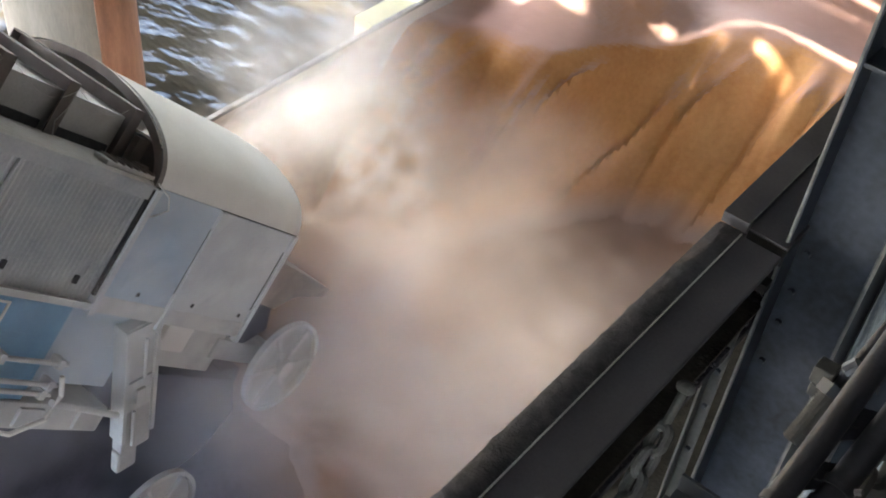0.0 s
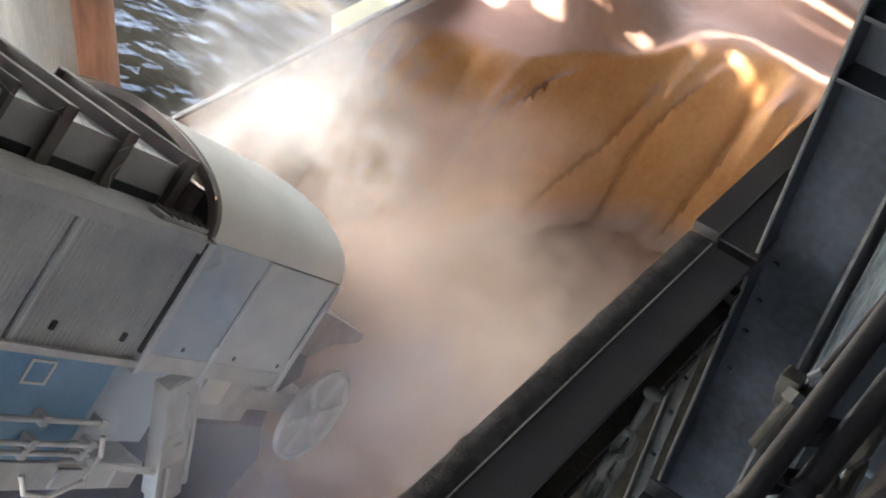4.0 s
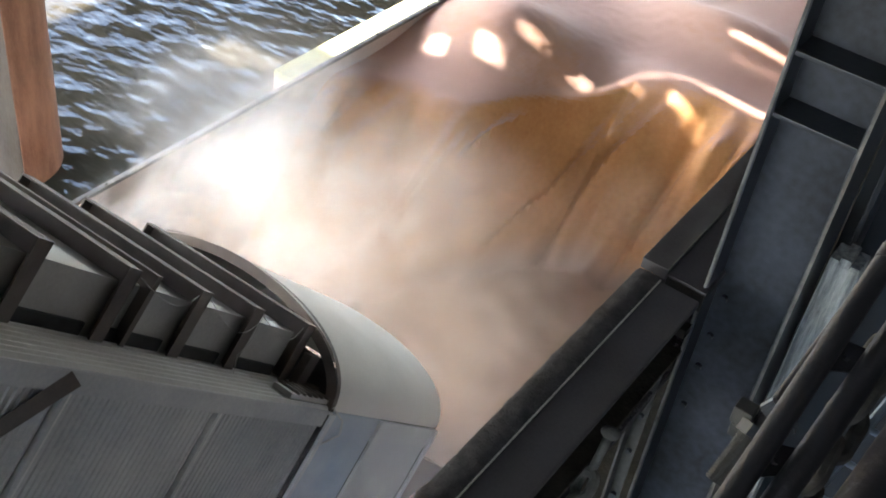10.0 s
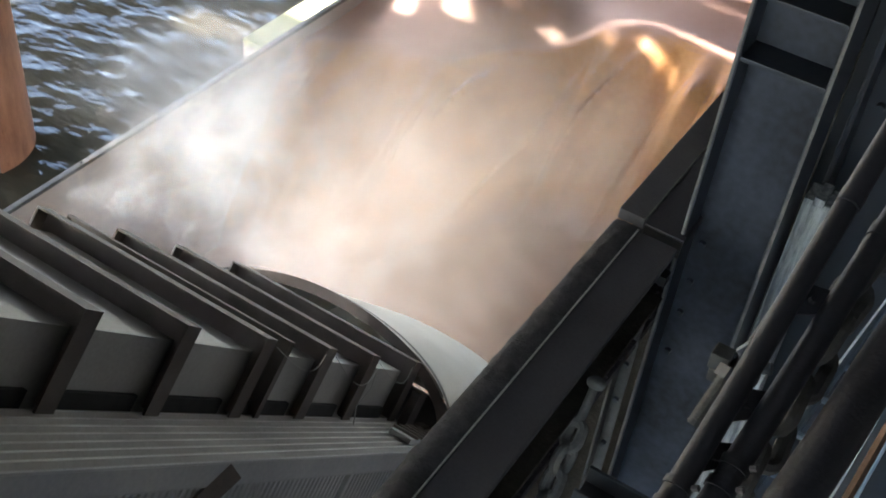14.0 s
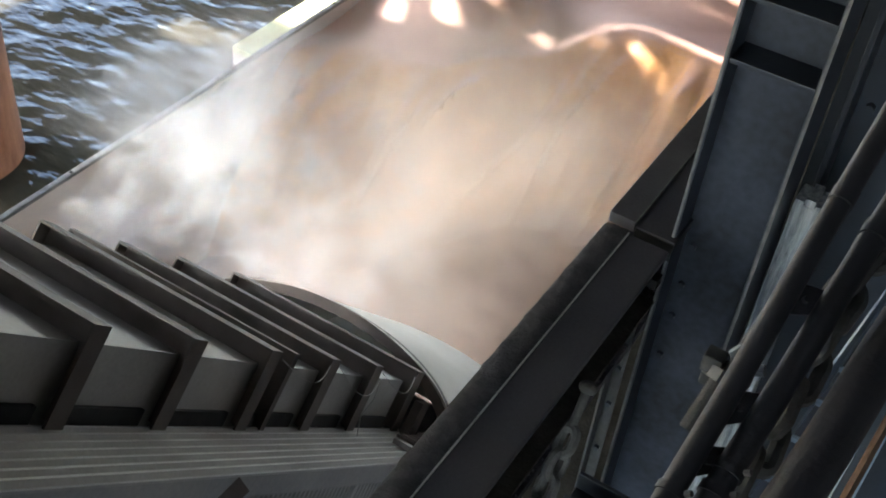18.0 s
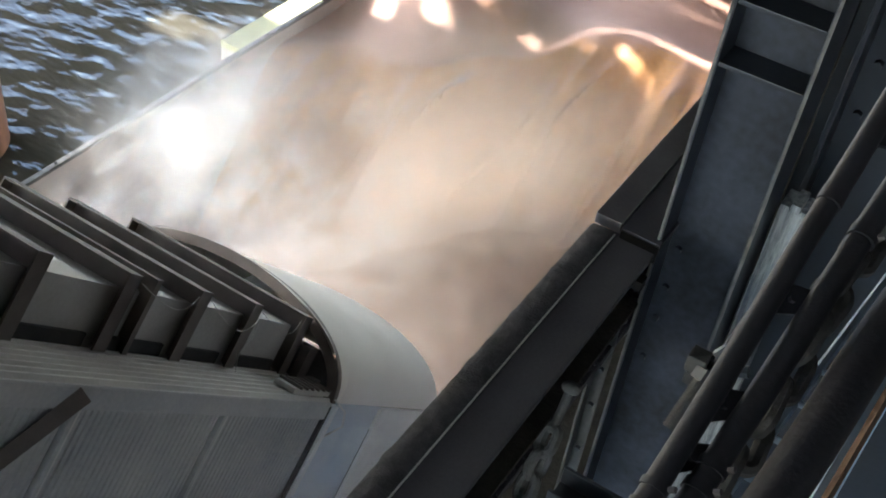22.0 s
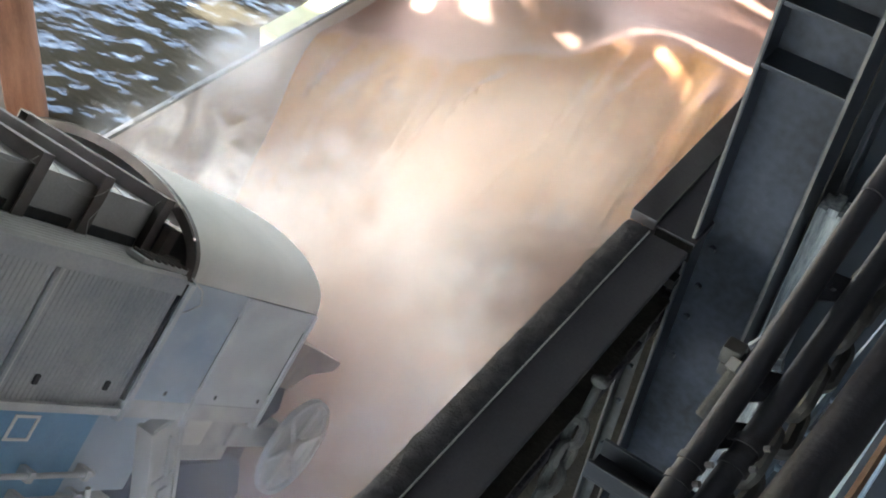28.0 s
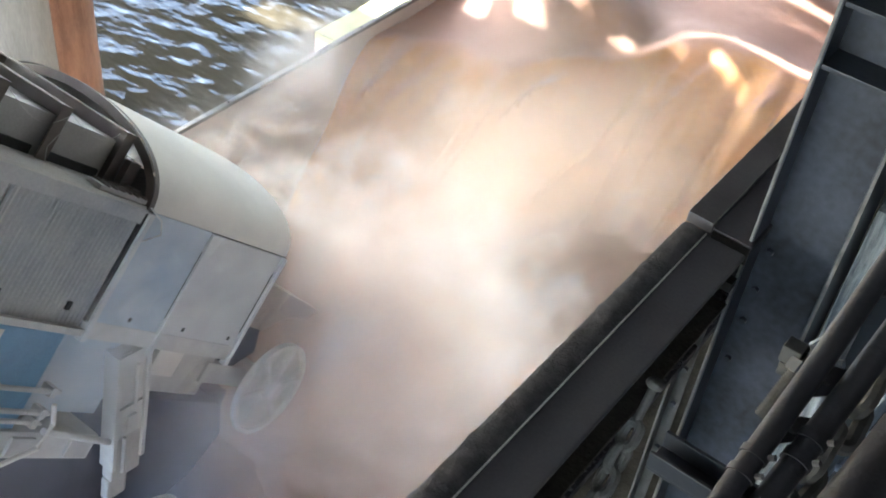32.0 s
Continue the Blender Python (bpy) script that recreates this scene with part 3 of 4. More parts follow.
leg_part("cable_tray", lbox(NEAR - 0.3, NEAR - 0.05, -0.6, 0.3, TOP + 0.04, TOP + 0.1, 0.01), PANEL)
for k in range(6):
    leg_part("tray_rung", lbox(NEAR - 0.32, NEAR - 0.03, -0.5 + k * 0.14, -0.47 + k * 0.14, TOP + 0.1, TOP + 0.13), RIB)
d0, d1 = Vector((NEAR + 0.02, -5.72, LOW + 0.05)), Vector((NEAR + 0.02, -4.07, TOP - 0.08))
leg_part("brace", rod(d0, d1, 0.05, 4, 0.09), RIB, "dark rusted diagonal brace")

# blue box under the casing with its pipes
leg_part("blue_box", lbox(-2.6, 0.42, -9.0, 0.27, -3.94, LOW - 0.1, 0.02), BLUE, "bright blue painted steel box")
leg_part("blue_hopper", lbox(-2.2, 0.3, 0.27, 1.8, -3.72, LOW - 0.12, 0.02), PALEBLUE, "dust-covered blue hopper side")
hatch = leg_part("hatch", lbox(0.42, 0.455, -1.72, -0.3, -3.0, -2.56, 0.01), BLUE, "blue hatch plate")
bm = joined(lbox(0.455, 0.47, -1.2, -0.8, -2.64, -2.61), lbox(0.455, 0.47, -1.2, -0.8, -2.92, -2.89), lbox(0.455, 0.47, -1.2, -1.16, -2.89, -2.64), lbox(0.455, 0.47, -0.84, -0.8, -2.89, -2.64))
leg_part("white_outline", bm, HOOD, "white painted outline", parent=leg)
for n, x in ((-3.3, 0.56), (-3.6, 0.58), (-3.76, 0.54)):
    leg_part("pipe", rod((x, -9, n), (x, 0.55, n), 0.035, 10), PALE, "dusty hydraulic pipe", True)
    for u in (-2.4, -0.6, 0.4):
        leg_part("pipe_clamp", lbox(x - 0.14, x + 0.05, u - 0.05, u + 0.05, n - 0.07, n + 0.07, 0.01), PALE)
leg_part("hose", tube([(0.62, 0.5, -3.45), (0.66, 0.62, -3.7), (0.68, 0.55, -4.05), (0.66, 0.1, -4.3), (0.64, -0.3, -4.25), (0.62, -0.5, -4.0)], 0.035), HOOD, "pale bent hose", True)
leg_part("pipe", rod((0.6, 0.6, -3.85), (0.6, 2.0, -3.98), 0.05, 10), PALE, "", True)
leg_part("carrier_beam", lbox(-2.4, 0.44, -9, 1.95, -4.35, -3.96, 0.02), PALE, "dusty channel beam")
for u in (-2.2, -0.9, 0.5, 1.6):
    leg_part("beam_clip", lbox(0.44, 0.5, u - 0.22, u + 0.22, -4.3, -4.02, 0.02), PANEL)
LEAN = pose(0.43, -0.74, -2.95, -10.5)
part("strut", box(-0.1, 0.1, -0.26, 0.26, -2.35, 0.02, 0.02), PANEL, leg, "pale dusty post", at=LEAN)
for y in (-0.26, 0.26):
    part("strut_flange", box(-0.13, 0.15, y - 0.035, y + 0.035, -2.1, 0.02, 0.01), PALE, leg, at=LEAN)
part("strut_plate", box(0.1, 0.14, -0.3, 0.2, -1.5, -0.95, 0.01), PALE, leg, at=LEAN)
part("strut_plate", box(0.1, 0.13, -0.3, 0.32, -0.22, 0.0, 0.01), PALE, leg, at=LEAN)
part("strut_toe", box(-0.08, 0.08, -0.3, 0.06, -2.75, -2.33, 0.05), PANEL, leg, at=LEAN)
part("strut_lug", box(0.141, 0.19, -0.1, 0.06, -1.35, -1.1, 0.02), PALE, leg, at=LEAN)
part("pipe", rod((0.14, -0.1, -2.2), (0.14, -0.1, -1.52), 0.03, 10), PALE, leg, smooth=True, at=LEAN)
part("pipe", rod((0.14, 0.06, -0.94), (0.14, 0.06, -0.24), 0.03, 10), PALE, leg, smooth=True, at=LEAN)
leg_part("lower_arm", lbox(-1.5, 0.3, 2.0, 3.9, -3.3, -2.62, 0.03), PALE, "dusty arm plate")
leg_part("chute", joined(lbox(0.1, 0.4, 2.3, 2.9, -3.0, -2.5, 0.03)), HOOD)
leg_part("shaft", rod((-2.6, 5.33, -2.9), (0.62, 5.33, -2.9), 0.12, 16), PALE, "", True)
leg_part("bearing_arm", lbox(-0.5, 0.35, 3.7, 5.4, -3.05, -2.7, 0.03), PANEL)
def prism(outline, x0, x1):
    """A plate cut to an outline of (along, out), with thickness across."""
    bm = bmesh.new()
    a = [bm.verts.new((x0, u, n)) for u, n in outline]
    b = [bm.verts.new((x1, u, n)) for u, n in outline]
    bm.faces.new(a)
    bm.faces.new(b)
    for i in range(len(a)):
        j = (i + 1) % len(a)
        bm.faces.new((a[i], a[j], b[j], b[i]))
    return bm


leg_part("deflector", prism(((3.78, -1.2), (4.4, -1.26), (5.8, -1.44), (5.66, -1.6), (4.9, -1.72), (4.5, -2.0), (3.78, -1.95)), -2.3, 0.42), SOIL, "dusty brown pointed deflector plate")
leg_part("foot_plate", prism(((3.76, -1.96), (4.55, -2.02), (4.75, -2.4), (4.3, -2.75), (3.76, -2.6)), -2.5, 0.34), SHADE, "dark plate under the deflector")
# Invented dark bodies stand in for the shade under the leg's foot.
leg_part("shade_body", prism(((3.3, -3.66), (5.5, -3.62), (6.0, -4.2), (5.75, -5.0), (4.6, -6.2), (2.2, -6.5), (0.2, -5.6), (0.3, -4.4), (2.9, -4.36)), -2.3, -0.15), SHADE, "invented dark body for the shade below the foot")
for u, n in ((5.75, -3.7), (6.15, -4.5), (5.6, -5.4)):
    leg_part("shade_lump", prism(((u - 0.3, n + 0.12), (u + 0.16, n + 0.2), (u + 0.24, n - 0.1), (u - 0.1, n - 0.36), (u - 0.34, n - 0.2)), -2.0, -0.4), SHADE, "invented dark lump for the shade below the foot")


def spoked_wheel(u, n, r):
    rim = bmesh.new()
    k = 44
    rings = []
    for i in range(k):
        a = math.tau * i / k
        c, s = math.cos(a), math.sin(a)
        rings.append([rim.verts.new((0.6 + dx, u + rr * c, n + rr * s)) for rr, dx in ((r, -0.05), (r, 0.05), (r - 0.07, 0.05), (r - 0.07, -0.05))])
    for i in range(k):
        a, b = rings[i], rings[(i + 1) % k]
        for q in range(4):
            rim.faces.new((a[q], a[(q + 1) % 4], b[(q + 1) % 4], b[q]))
    w = leg_part("wheel", rim, PALE, "dust-coated spoked wheel", True)
    for i in range(6):
        a = math.tau * i / 6 + 0.3
        leg_part("spoke", rod((0.6, u + 0.14 * math.cos(a), n + 0.14 * math.sin(a)), (0.6, u + (r - 0.1) * math.cos(a), n + (r - 0.1) * math.sin(a)), 0.05, 8), PALE, parent=w)
    leg_part("hub", rod((0.48, u, n), (0.74, u, n), 0.17, 18), PALE, parent=w, smooth=True)
    leg_part("disc", rod((0.57, u, n), (0.59, u, n), r - 0.09, 36), PANEL, parent=w)


spoked_wheel(5.33, -2.89, 0.84)
spoked_wheel(4.2, -5.75, 0.84)

# ---- dock steelwork by the camera ----
beam = thing("edge_beam", None, None, "dark dusty steel edge beam along the dock", "steel beam")
part("web", box(-0.642, -0.624, -3, 9, 10.3, 10.618), STEEL2, beam)
part("top_flange", box(-0.695, -0.6265, -3, 2.185, 10.62, 10.642, 0.003), STEEL2, beam)
part("ledge_plate", box(-0.6245, -0.512, -3, 2.185, 10.62, 10.641, 0.005), STEEL2, beam, "smooth grey dusted ledge plate")
part("worn_edge", box(-0.628, -0.6242, -3, 2.185, 10.6415, 10.6445), BRIGHT, beam, "bright worn edge")
part("lower_plate", box(-0.61, -0.516, -3, 2.2, 10.44, 10.452, 0.003), GRIME, beam, "dim brown dusty plate under the ledge")
part("bottom_flange", box(-0.72, -0.54, -3, 9, 10.27, 10.3, 0.004), CRUST, beam, "bottom flange covered in grit")
part("lower_ledge", box(-1.15, -0.2, -3, 2.2, 9.2, 9.23, 0.004), GRIME, beam, "dark lower ledge under brown dust")
part("lower_ledge", box(-1.15, -0.54, 2.2, 9, 9.2, 9.23, 0.004), GRIME, beam)
part("cap_plate", box(-0.70, -0.6265, 2.222, 9, 10.62, 10.654, 0.002), STEEL2, beam, "thicker cap plate")
part("cap_ledge", box(-0.6245, -0.512, 2.222, 9, 10.62, 10.6415, 0.002), STEEL2, beam, "ledge plate beyond the open joint")
part("worn_edge", box(-0.628, -0.6242, 2.222, 9, 10.6515, 10.655), EDGE, beam)
# Black pieces stand in for the shade inside the open joint.
part("joint_shade", box(-0.6225, -0.514, 2.2188, 2.2215, 10.58, 10.636), BLACK, beam)
part("joint_shade_base", box(-0.69, -0.52, 2.186, 2.221, 10.5, 10.53), BLACK, beam, "black block for the shade in the open joint between the plates")
bm = bmesh.new()
bmesh.ops.create_grid(bm, x_segments=10, y_segments=620, size=0.5)
for v in bm.verts:
    x, y = v.co.x, v.co.y
    edge = 1 - abs(x * 2) ** 3
    wx = -0.661 + x * 0.062 - 0.012 * noise.noise((y * 80, 2, 0)) * (x < -0.3)
    wy = -3 + (y + 0.5) * 5.19
    lump = max(0.0, 0.5 * noise.noise((wx * 40, wy * 20, 0)) + 0.7 * noise.noise((wx * 110, wy * 60, 3)))
    v.co = (wx, wy, 10.6425 + (0.004 + 0.0055 * lump) * max(edge, 0.0))
part("dirt_crust", bm, CRUST, beam, "lumpy crust of dirt", True)

rng = random.Random(4)
grit = bmesh.new()
for k in range(600):
    y = rng.uniform(0.4, 3.2)
    x = rng.uniform(-0.6, -0.545)
    r = rng.uniform(0.0025, 0.008)
    bmesh.ops.create_icosphere(grit, subdivisions=1, radius=r, matrix=pose(x, y, 10.302 + r * 0.5, rng.uniform(0, 90), rng.uniform(0, 90)))
thing("grit", grit, CRUST, "loose dark grit lying on the beam flange", "grit", kind="stuff")

column = thing("steel_column", None, None, "dark blue-black H-section steel column", "steel column")
CY = 2.345
part("web", box(-0.520, -0.318, CY, CY + 0.014, 7.5, 15), STAINED, column, "web with rubbed blue-grey patches")
part("flange", box(-0.531, -0.520, CY - 0.1, CY + 0.11, 7.5, 15, 0.003), STEEL, column, "flange with a worn pale edge")
part("flange", box(-0.318, -0.307, CY - 0.1, CY + 0.11, 7.5, 15, 0.003), STEEL, column)
part("worn_edge", box(-0.5315, -0.5245, CY - 0.1025, CY - 0.0995, 7.5, 15), EDGE, column)
part("worn_edge", box(-0.3145, -0.3065, CY - 0.1025, CY - 0.0995, 7.5, 15), EDGE, column)
for z in (11.18, 11.34):
    part("stiffener", box(-0.520, -0.318, CY - 0.095, CY, z - 0.012, z, 0.002), STEEL, column)
for z in (10.42, 10.3, 10.14, 10.56):
    part("bolt", rod((-0.492, CY - 0.012, z), (-0.492, CY, z), 0.01, 6), STEEL, column)

second = thing("rear_column", None, None, "dark steel plate column behind the pipes", "steel column")
part("plate", box(-0.33, 0.45, CY + 0.32, CY + 0.34, 7.5, 15), STEEL, second)
part("flange", box(-0.285, -0.27, CY + 0.2, CY + 0.42, 7.5, 15, 0.003), STEEL, second)
for z in (10.95, 11.1, 11.25, 11.5):
    part("bolt", rod((-0.235, CY + 0.3, z), (-0.235, CY + 0.32, z), 0.013, 6), STEEL, second)

post = thing("timber_post", None, None, "weathered pale blue-grey timber post", "timber post")
bm = box(-0.293, -0.213, CY + 0.02, CY + 0.1, 7.5, 10.805, 0.006)
part("shaft", bm, TIMBER, post)
for k, (x0, x1) in enumerate(((-0.292, -0.268), (-0.267, -0.241), (-0.24, -0.214))):
    part("split_end", box(x0, x1, CY + 0.021, CY + 0.099, 10.8, 10.812 + 0.012 * (k % 2), 0.003), TIMBER, post)

angle = thing("angle_bar", None, None, "dusty grey angle bar bolted beside the column", "angle bar")
part("leg", box(-0.575, -0.567, 2.12, 2.17, 8.5, 10.4, 0.002), IRON, angle)
part("leg", box(-0.567, -0.535, 2.162, 2.17, 8.5, 10.4, 0.002), IRON, angle)
for z in (10.38, 10.2, 10.05, 9.85):
    part("bolt", rod((-0.551, 2.15, z), (-0.551, 2.162, z), 0.009, 6), STEEL, angle)

# chain that hangs from a bolt on the flange
chain = thing("hanging_chain", None, None, "dusty galvanised chain hanging from a bolt", "chain")
top = Vector((-0.505, 1.757, 10.5))
part("lug", rod(top, (-0.557, 1.937, 10.295), 0.012, 8), CRUST, chain)
down = Vector((0.06, -0.72, -0.69)).normalized()
part("bolt", rod(top - down * 0.01, top + down * 0.09, 0.011, 12), CHAIN, chain, smooth=True)
head = bmesh.new()
bmesh.ops.create_uvsphere(head, u_segments=16, v_segments=10, radius=0.024, matrix=Matrix.Translation(top - down * 0.014) @ down.to_track_quat("Z", "Y").to_matrix().to_4x4() @ Matrix.Diagonal((1, 1, 0.72, 1)))
part("bolt_head", head, CHAIN, chain, smooth=True)
for k in range(16):
    p = top + down * (0.12 + k * 0.062)
    turn = down.to_track_quat("Z", "Y").to_matrix().to_4x4()
    part("link", loop_bar(0.09, 0.068, 0.0135), CHAIN, chain, smooth=True, at=Matrix.Translation(p) @ turn @ pose(0, 0, 0, rng.uniform(-8, 8), 0, 35 + 90 * (k % 2) + rng.uniform(-10, 10)))

# hoses and rigging that hang close by, sloping up and away
def between(a, b, f):
    return Vector(a).lerp(Vector(b), f)


HOSE_A = (-0.0597, 0.4758, 11.8943), (-0.0506, 0.7286, 11.9904)
HOSE_B = (-0.0356, 0.499, 11.893), (-0.0174, 0.7416, 11.984)
HOSE_C = (0.0093, 0.5076, 11.9169), (0.0229, 0.652, 11.9518)


def sloped_hose(ends, r, label, f0=-2.2, f1=4.0):
    p = thing("hose", None, None, label, "hose", group="hoses by the rail")
    pts = []
    for k in range(33):
        f = f0 + (f1 - f0) * k / 32
        pts.append(between(*ends, f) + Vector((0.0006 * math.sin(f * 5.1), 0, 0.0008 * math.sin(f * 3.7 + 1))))
    part("tube", tube(pts, r, 24), PIPE, p, smooth=True)
    return p


def collar(ends, f, r, wide, parent, screw=True):
    a, b = between(*ends, f), between(*ends, f + wide)
    part("collar", rod(a, b, r, 24), PIPE, parent, smooth=True)
    if screw:
        c = (a + b) / 2 + Vector((r * 0.9, 0, r * 0.5))
        part("collar_screw", rod(c, c + Vector((0.004, 0, 0.003)), 0.0024, 6), STEEL2, parent)


hose_a = sloped_hose(HOSE_A, 0.0088, "slim dusty black hose running up past the column")
collar(HOSE_A, 0.98, 0.0098, 0.05, hose_a, False)
collar(HOSE_A, 1.03, 0.0092, 1.4, hose_a, False)
for f in (-0.04, 0.02):
    collar(HOSE_A, f, 0.0104, 0.022, hose_a)
hose_b = sloped_hose(HOSE_B, 0.0096, "dark blue-black hose beside the slim one")
for f in (0.0, 0.07, 0.9):
    collar(HOSE_B, f, 0.0112, 0.03, hose_b)
hose_c = sloped_hose(HOSE_C, 0.0168, "thick dusty black hose along the dock rail")
collar(HOSE_C, 2.4, 0.0182, 0.08, hose_c)

# clips that tie the two slim hoses together
def hose_clip(f, wide, drop):
    clip = thing("hose_clip", None, None, "dark steel clip plate between the two slim hoses", "clip", group="hose clips")
    a, b = between(*HOSE_A, f), between(*HOSE_B, f)
    along = (between(*HOSE_A, f + 1) - a).normalized()
    out = (b - a).normalized()
    up = out.cross(along).normalized()
    bm = bmesh.new()
    low, high = [], []
    for u, v in ((-0.1, -0.4), (0.25, -0.5), (0.8, -0.36), (1.05, 0.1), (0.8, 0.42), (0.25, 0.5), (-0.1, 0.4)):
        p = a + out * (b - a).length * u + along * wide * v - up * drop
        low.append(bm.verts.new(p))
        high.append(bm.verts.new(p + up * 0.004))
    bm.faces.new(low)
    bm.faces.new(high)
    for i in range(len(low)):
        j = (i + 1) % len(low)
        bm.faces.new((low[i], low[j], high[j], high[i]))
    part("plate", bm, PIPE, clip)
    c = a + out * (b - a).length * 0.45 - up * (drop - 0.004)
    part("bolt", rod(c, c + up * 0.005, 0.003, 6), PIPE, clip)


for f, wide, drop in ((-0.35, 0.03, 0.006), (0.12, 0.026, 0.007), (0.29, 0.03, 0.008), (0.655, 0.028, 0.007), (1.3, 0.03, 0.007)):
    hose_clip(f, wide, drop)

strip = thing("pale_strip", None, None, "pale blue steel strip with a rusty edge beside the thick hose", "steel strip")
sa, sb = (0.0345, 0.6846, 11.74), (0.0425, 0.801, 11.7805)
part("face", tube([between(sa, sb, f) for f in (-6, 8)], 0.0062, 4), BLUEPLATE, strip)
sa, sb = (0.045, 0.6808, 11.7508), (0.0512, 0.7786, 11.7785)
part("rust_edge", tube([between(sa, sb, f) for f in (-6, 8)], 0.0042, 4), BROWN, strip, "rusty brown edge bar")

bracket = thing("channel_bracket", None, None, "short dark channel bracket that carries the hoses", "bracket")
part("floor_plate", box(-0.117, 0.075, 0.447, 0.472, 11.868, 11.871, 0.0008), STEEL, bracket)
part("flange", box(-0.117, 0.075, 0.4465, 0.4495, 11.8712, 11.8865, 0.0008), STEEL, bracket)
part("flange", box(-0.117, 0.075, 0.4695, 0.4725, 11.8712, 11.8865, 0.0008), STEEL, bracket)
part("hanger", box(0.0755, 0.081, 0.4465, 0.4725, 11.868, 12.5, 0.0008), STEEL, bracket)

clamp = thing("rigging_clamp", None, None, "clamp blocks with a threaded stud behind the hoses", "clamp")
part("block", box(-0.142, -0.119, 0.934, 0.956, 11.56, 11.584, 0.002), IRON, clamp)
part("block", box(-0.139, -0.122, 0.936, 0.953, 11.538, 11.557, 0.002), IRON, clamp)
part("strap", box(-0.12, -0.084, 0.94, 0.953, 11.556, 11.574, 0.002), PIPE, clamp)
part("bolt", rod((-0.09, 0.9556, 11.574), (-0.076, 0.957, 11.58), 0.0075, 6), STEEL, clamp)
sa, sb = Vector((-0.1222, 0.882, 11.5166)), Vector((-0.1132, 0.935, 11.567))
stud = part("stud", rod(sa, sb, 0.0108, 16), IRON, clamp, "threaded stud")
for k in range(20):
    c = sa.lerp(sb, (k + 0.5) / 20)
    part("thread", rod(c, c + (sb - sa) * 0.024, 0.0124, 16), IRON, stud)
part("nut", rod(sa.lerp(sb, 0.86), sa.lerp(sb, 1.06), 0.0175, 6), STEEL, clamp)
part("bolt", rod((-0.1115, 0.94, 11.595), (-0.103, 0.946, 11.608), 0.0085, 8), STEEL, clamp)
part("tie_rod", rod(sa.lerp(sb, 1.0), sa.lerp(sb, 4.2), 0.005, 10), PIPE, clamp, smooth=True)

heavy = thing("small_chain", None, None, "dusty iron chain lying between the hoses", "chain")
link = None
ca, cb = Vector((-0.0251, 0.6527, 11.8632)), Vector((-0.0162, 0.8286, 11.921))
lie = (cb - ca).to_track_quat("Z", "Y").to_matrix().to_4x4()
for k in range(30):
    c = ca + (cb - ca).normalized() * (k * 0.034 - 0.32)
    m = Matrix.Translation(c + Vector((0.002 * math.sin(k * 0.9), 0, 0))) @ lie @ pose(0, 0, 0, rng.uniform(-7, 7), rng.uniform(-7, 7), 28 + 90 * (k % 2) + rng.uniform(-9, 9))
    if link is None:
        link = part("link", loop_bar(0.06, 0.038, 0.0068), IRON, heavy, smooth=True, at=m)
    else:
        part_copy = new("link", link.data)
        part_copy.parent = heavy
        part_copy.matrix_basis = m
ladder = thing("blue_ladder", None, None, "pale blue steel ladder below the hoses", "ladder")
la, lb = Vector((-0.0373, 0.8119, 11.5335)), Vector((-0.0191, 1.0176, 11.5208))
for dx in (0.0, 0.062):
    part("stile", tube([la + (lb - la) * f + Vector((dx, 0, 0)) for f in (-4, 5)], 0.006, 6), BLUEPLATE, ladder)
for dx in (0.0, 0.062):
    c = lb + (lb - la) * 3.9 + Vector((dx, 0, 0))
    part("leg", rod((c.x, c.y, 9.27), c, 0.006, 8), BLUEPLATE, ladder)
for k in range(14):
    c = la + (lb - la) * (k * 0.36 - 1.2)
    part("rung", rod(c, c + Vector((0.062, 0, 0)), 0.0042, 8), BLUEPLATE, ladder)

deck = thing("lower_deck", None, None, "pale blue-grey and dark plates of a lower platform", "platform")
for x0, x1, m in ((-0.5, -0.365, STEEL), (-0.36, -0.30, BLUEPLATE), (-0.295, -0.16, STEEL), (-0.155, -0.06, BLUEPLATE), (-0.055, 0.05, STEEL), (0.055, 1.2, STEEL)):
    for y in range(-3, 9, 2):
        part("plank", box(x0, x1, y + 0.01, y + 1.99, 9.24, 9.27, 0.004), m, deck)
# Hidden wall, added to darken the leg when it nears the dock.
thing("quay_shade_wall", box(-1.08, -0.8, -26, 72, -6, 9.19), WALL, "unseen dark wall added below the dock edge to cut light on the leg", "wall", kind="structure")
# Out-of-view wall, added to limit the light from behind the camera.
thing("rear_shade_wall", box(10, 10.4, -26, 72, -6, 15.4), WALL, "unseen plain dark wall added behind the dock to limit its light", "wall", kind="structure")

# ---- unseen roof added to block the sun, gaps cut where patches fall ----
ROOF_Z = 15.0


def above(x, y, z):
    t = (ROOF_Z - z) / TO_SUN.z
    return x + TO_SUN.x * t, y + TO_SUN.y * t


def gap(x, y, z, w, d):
    cx, cy = above(x, y, z)
    return (cx - w / 2, cx + w / 2, cy - d / 2, cy + d / 2)


def lit(x, y, w, d):
    return gap(x, y, cargo_height(x, y), w, d)


spots = random.Random(9)
# Narrow slits thin out the sunlight that reaches the dust and the hood.
gaps = [(-31.2, -23.0, 2.6 + 0.15 * k, 2.6 + 0.15 * k + (0.017, 0.02, 0.015)[k % 3]) for k in range(5, 33)]
gaps += [(-22.9, -18.5, 1.9 + 0.16 * k, 1.924 + 0.16 * k) for k in range(9)]
gaps += [gap(-12.845, 10.25 + 0.55 * k, 0.0, 0.1, 0.5) for k in range(5)]
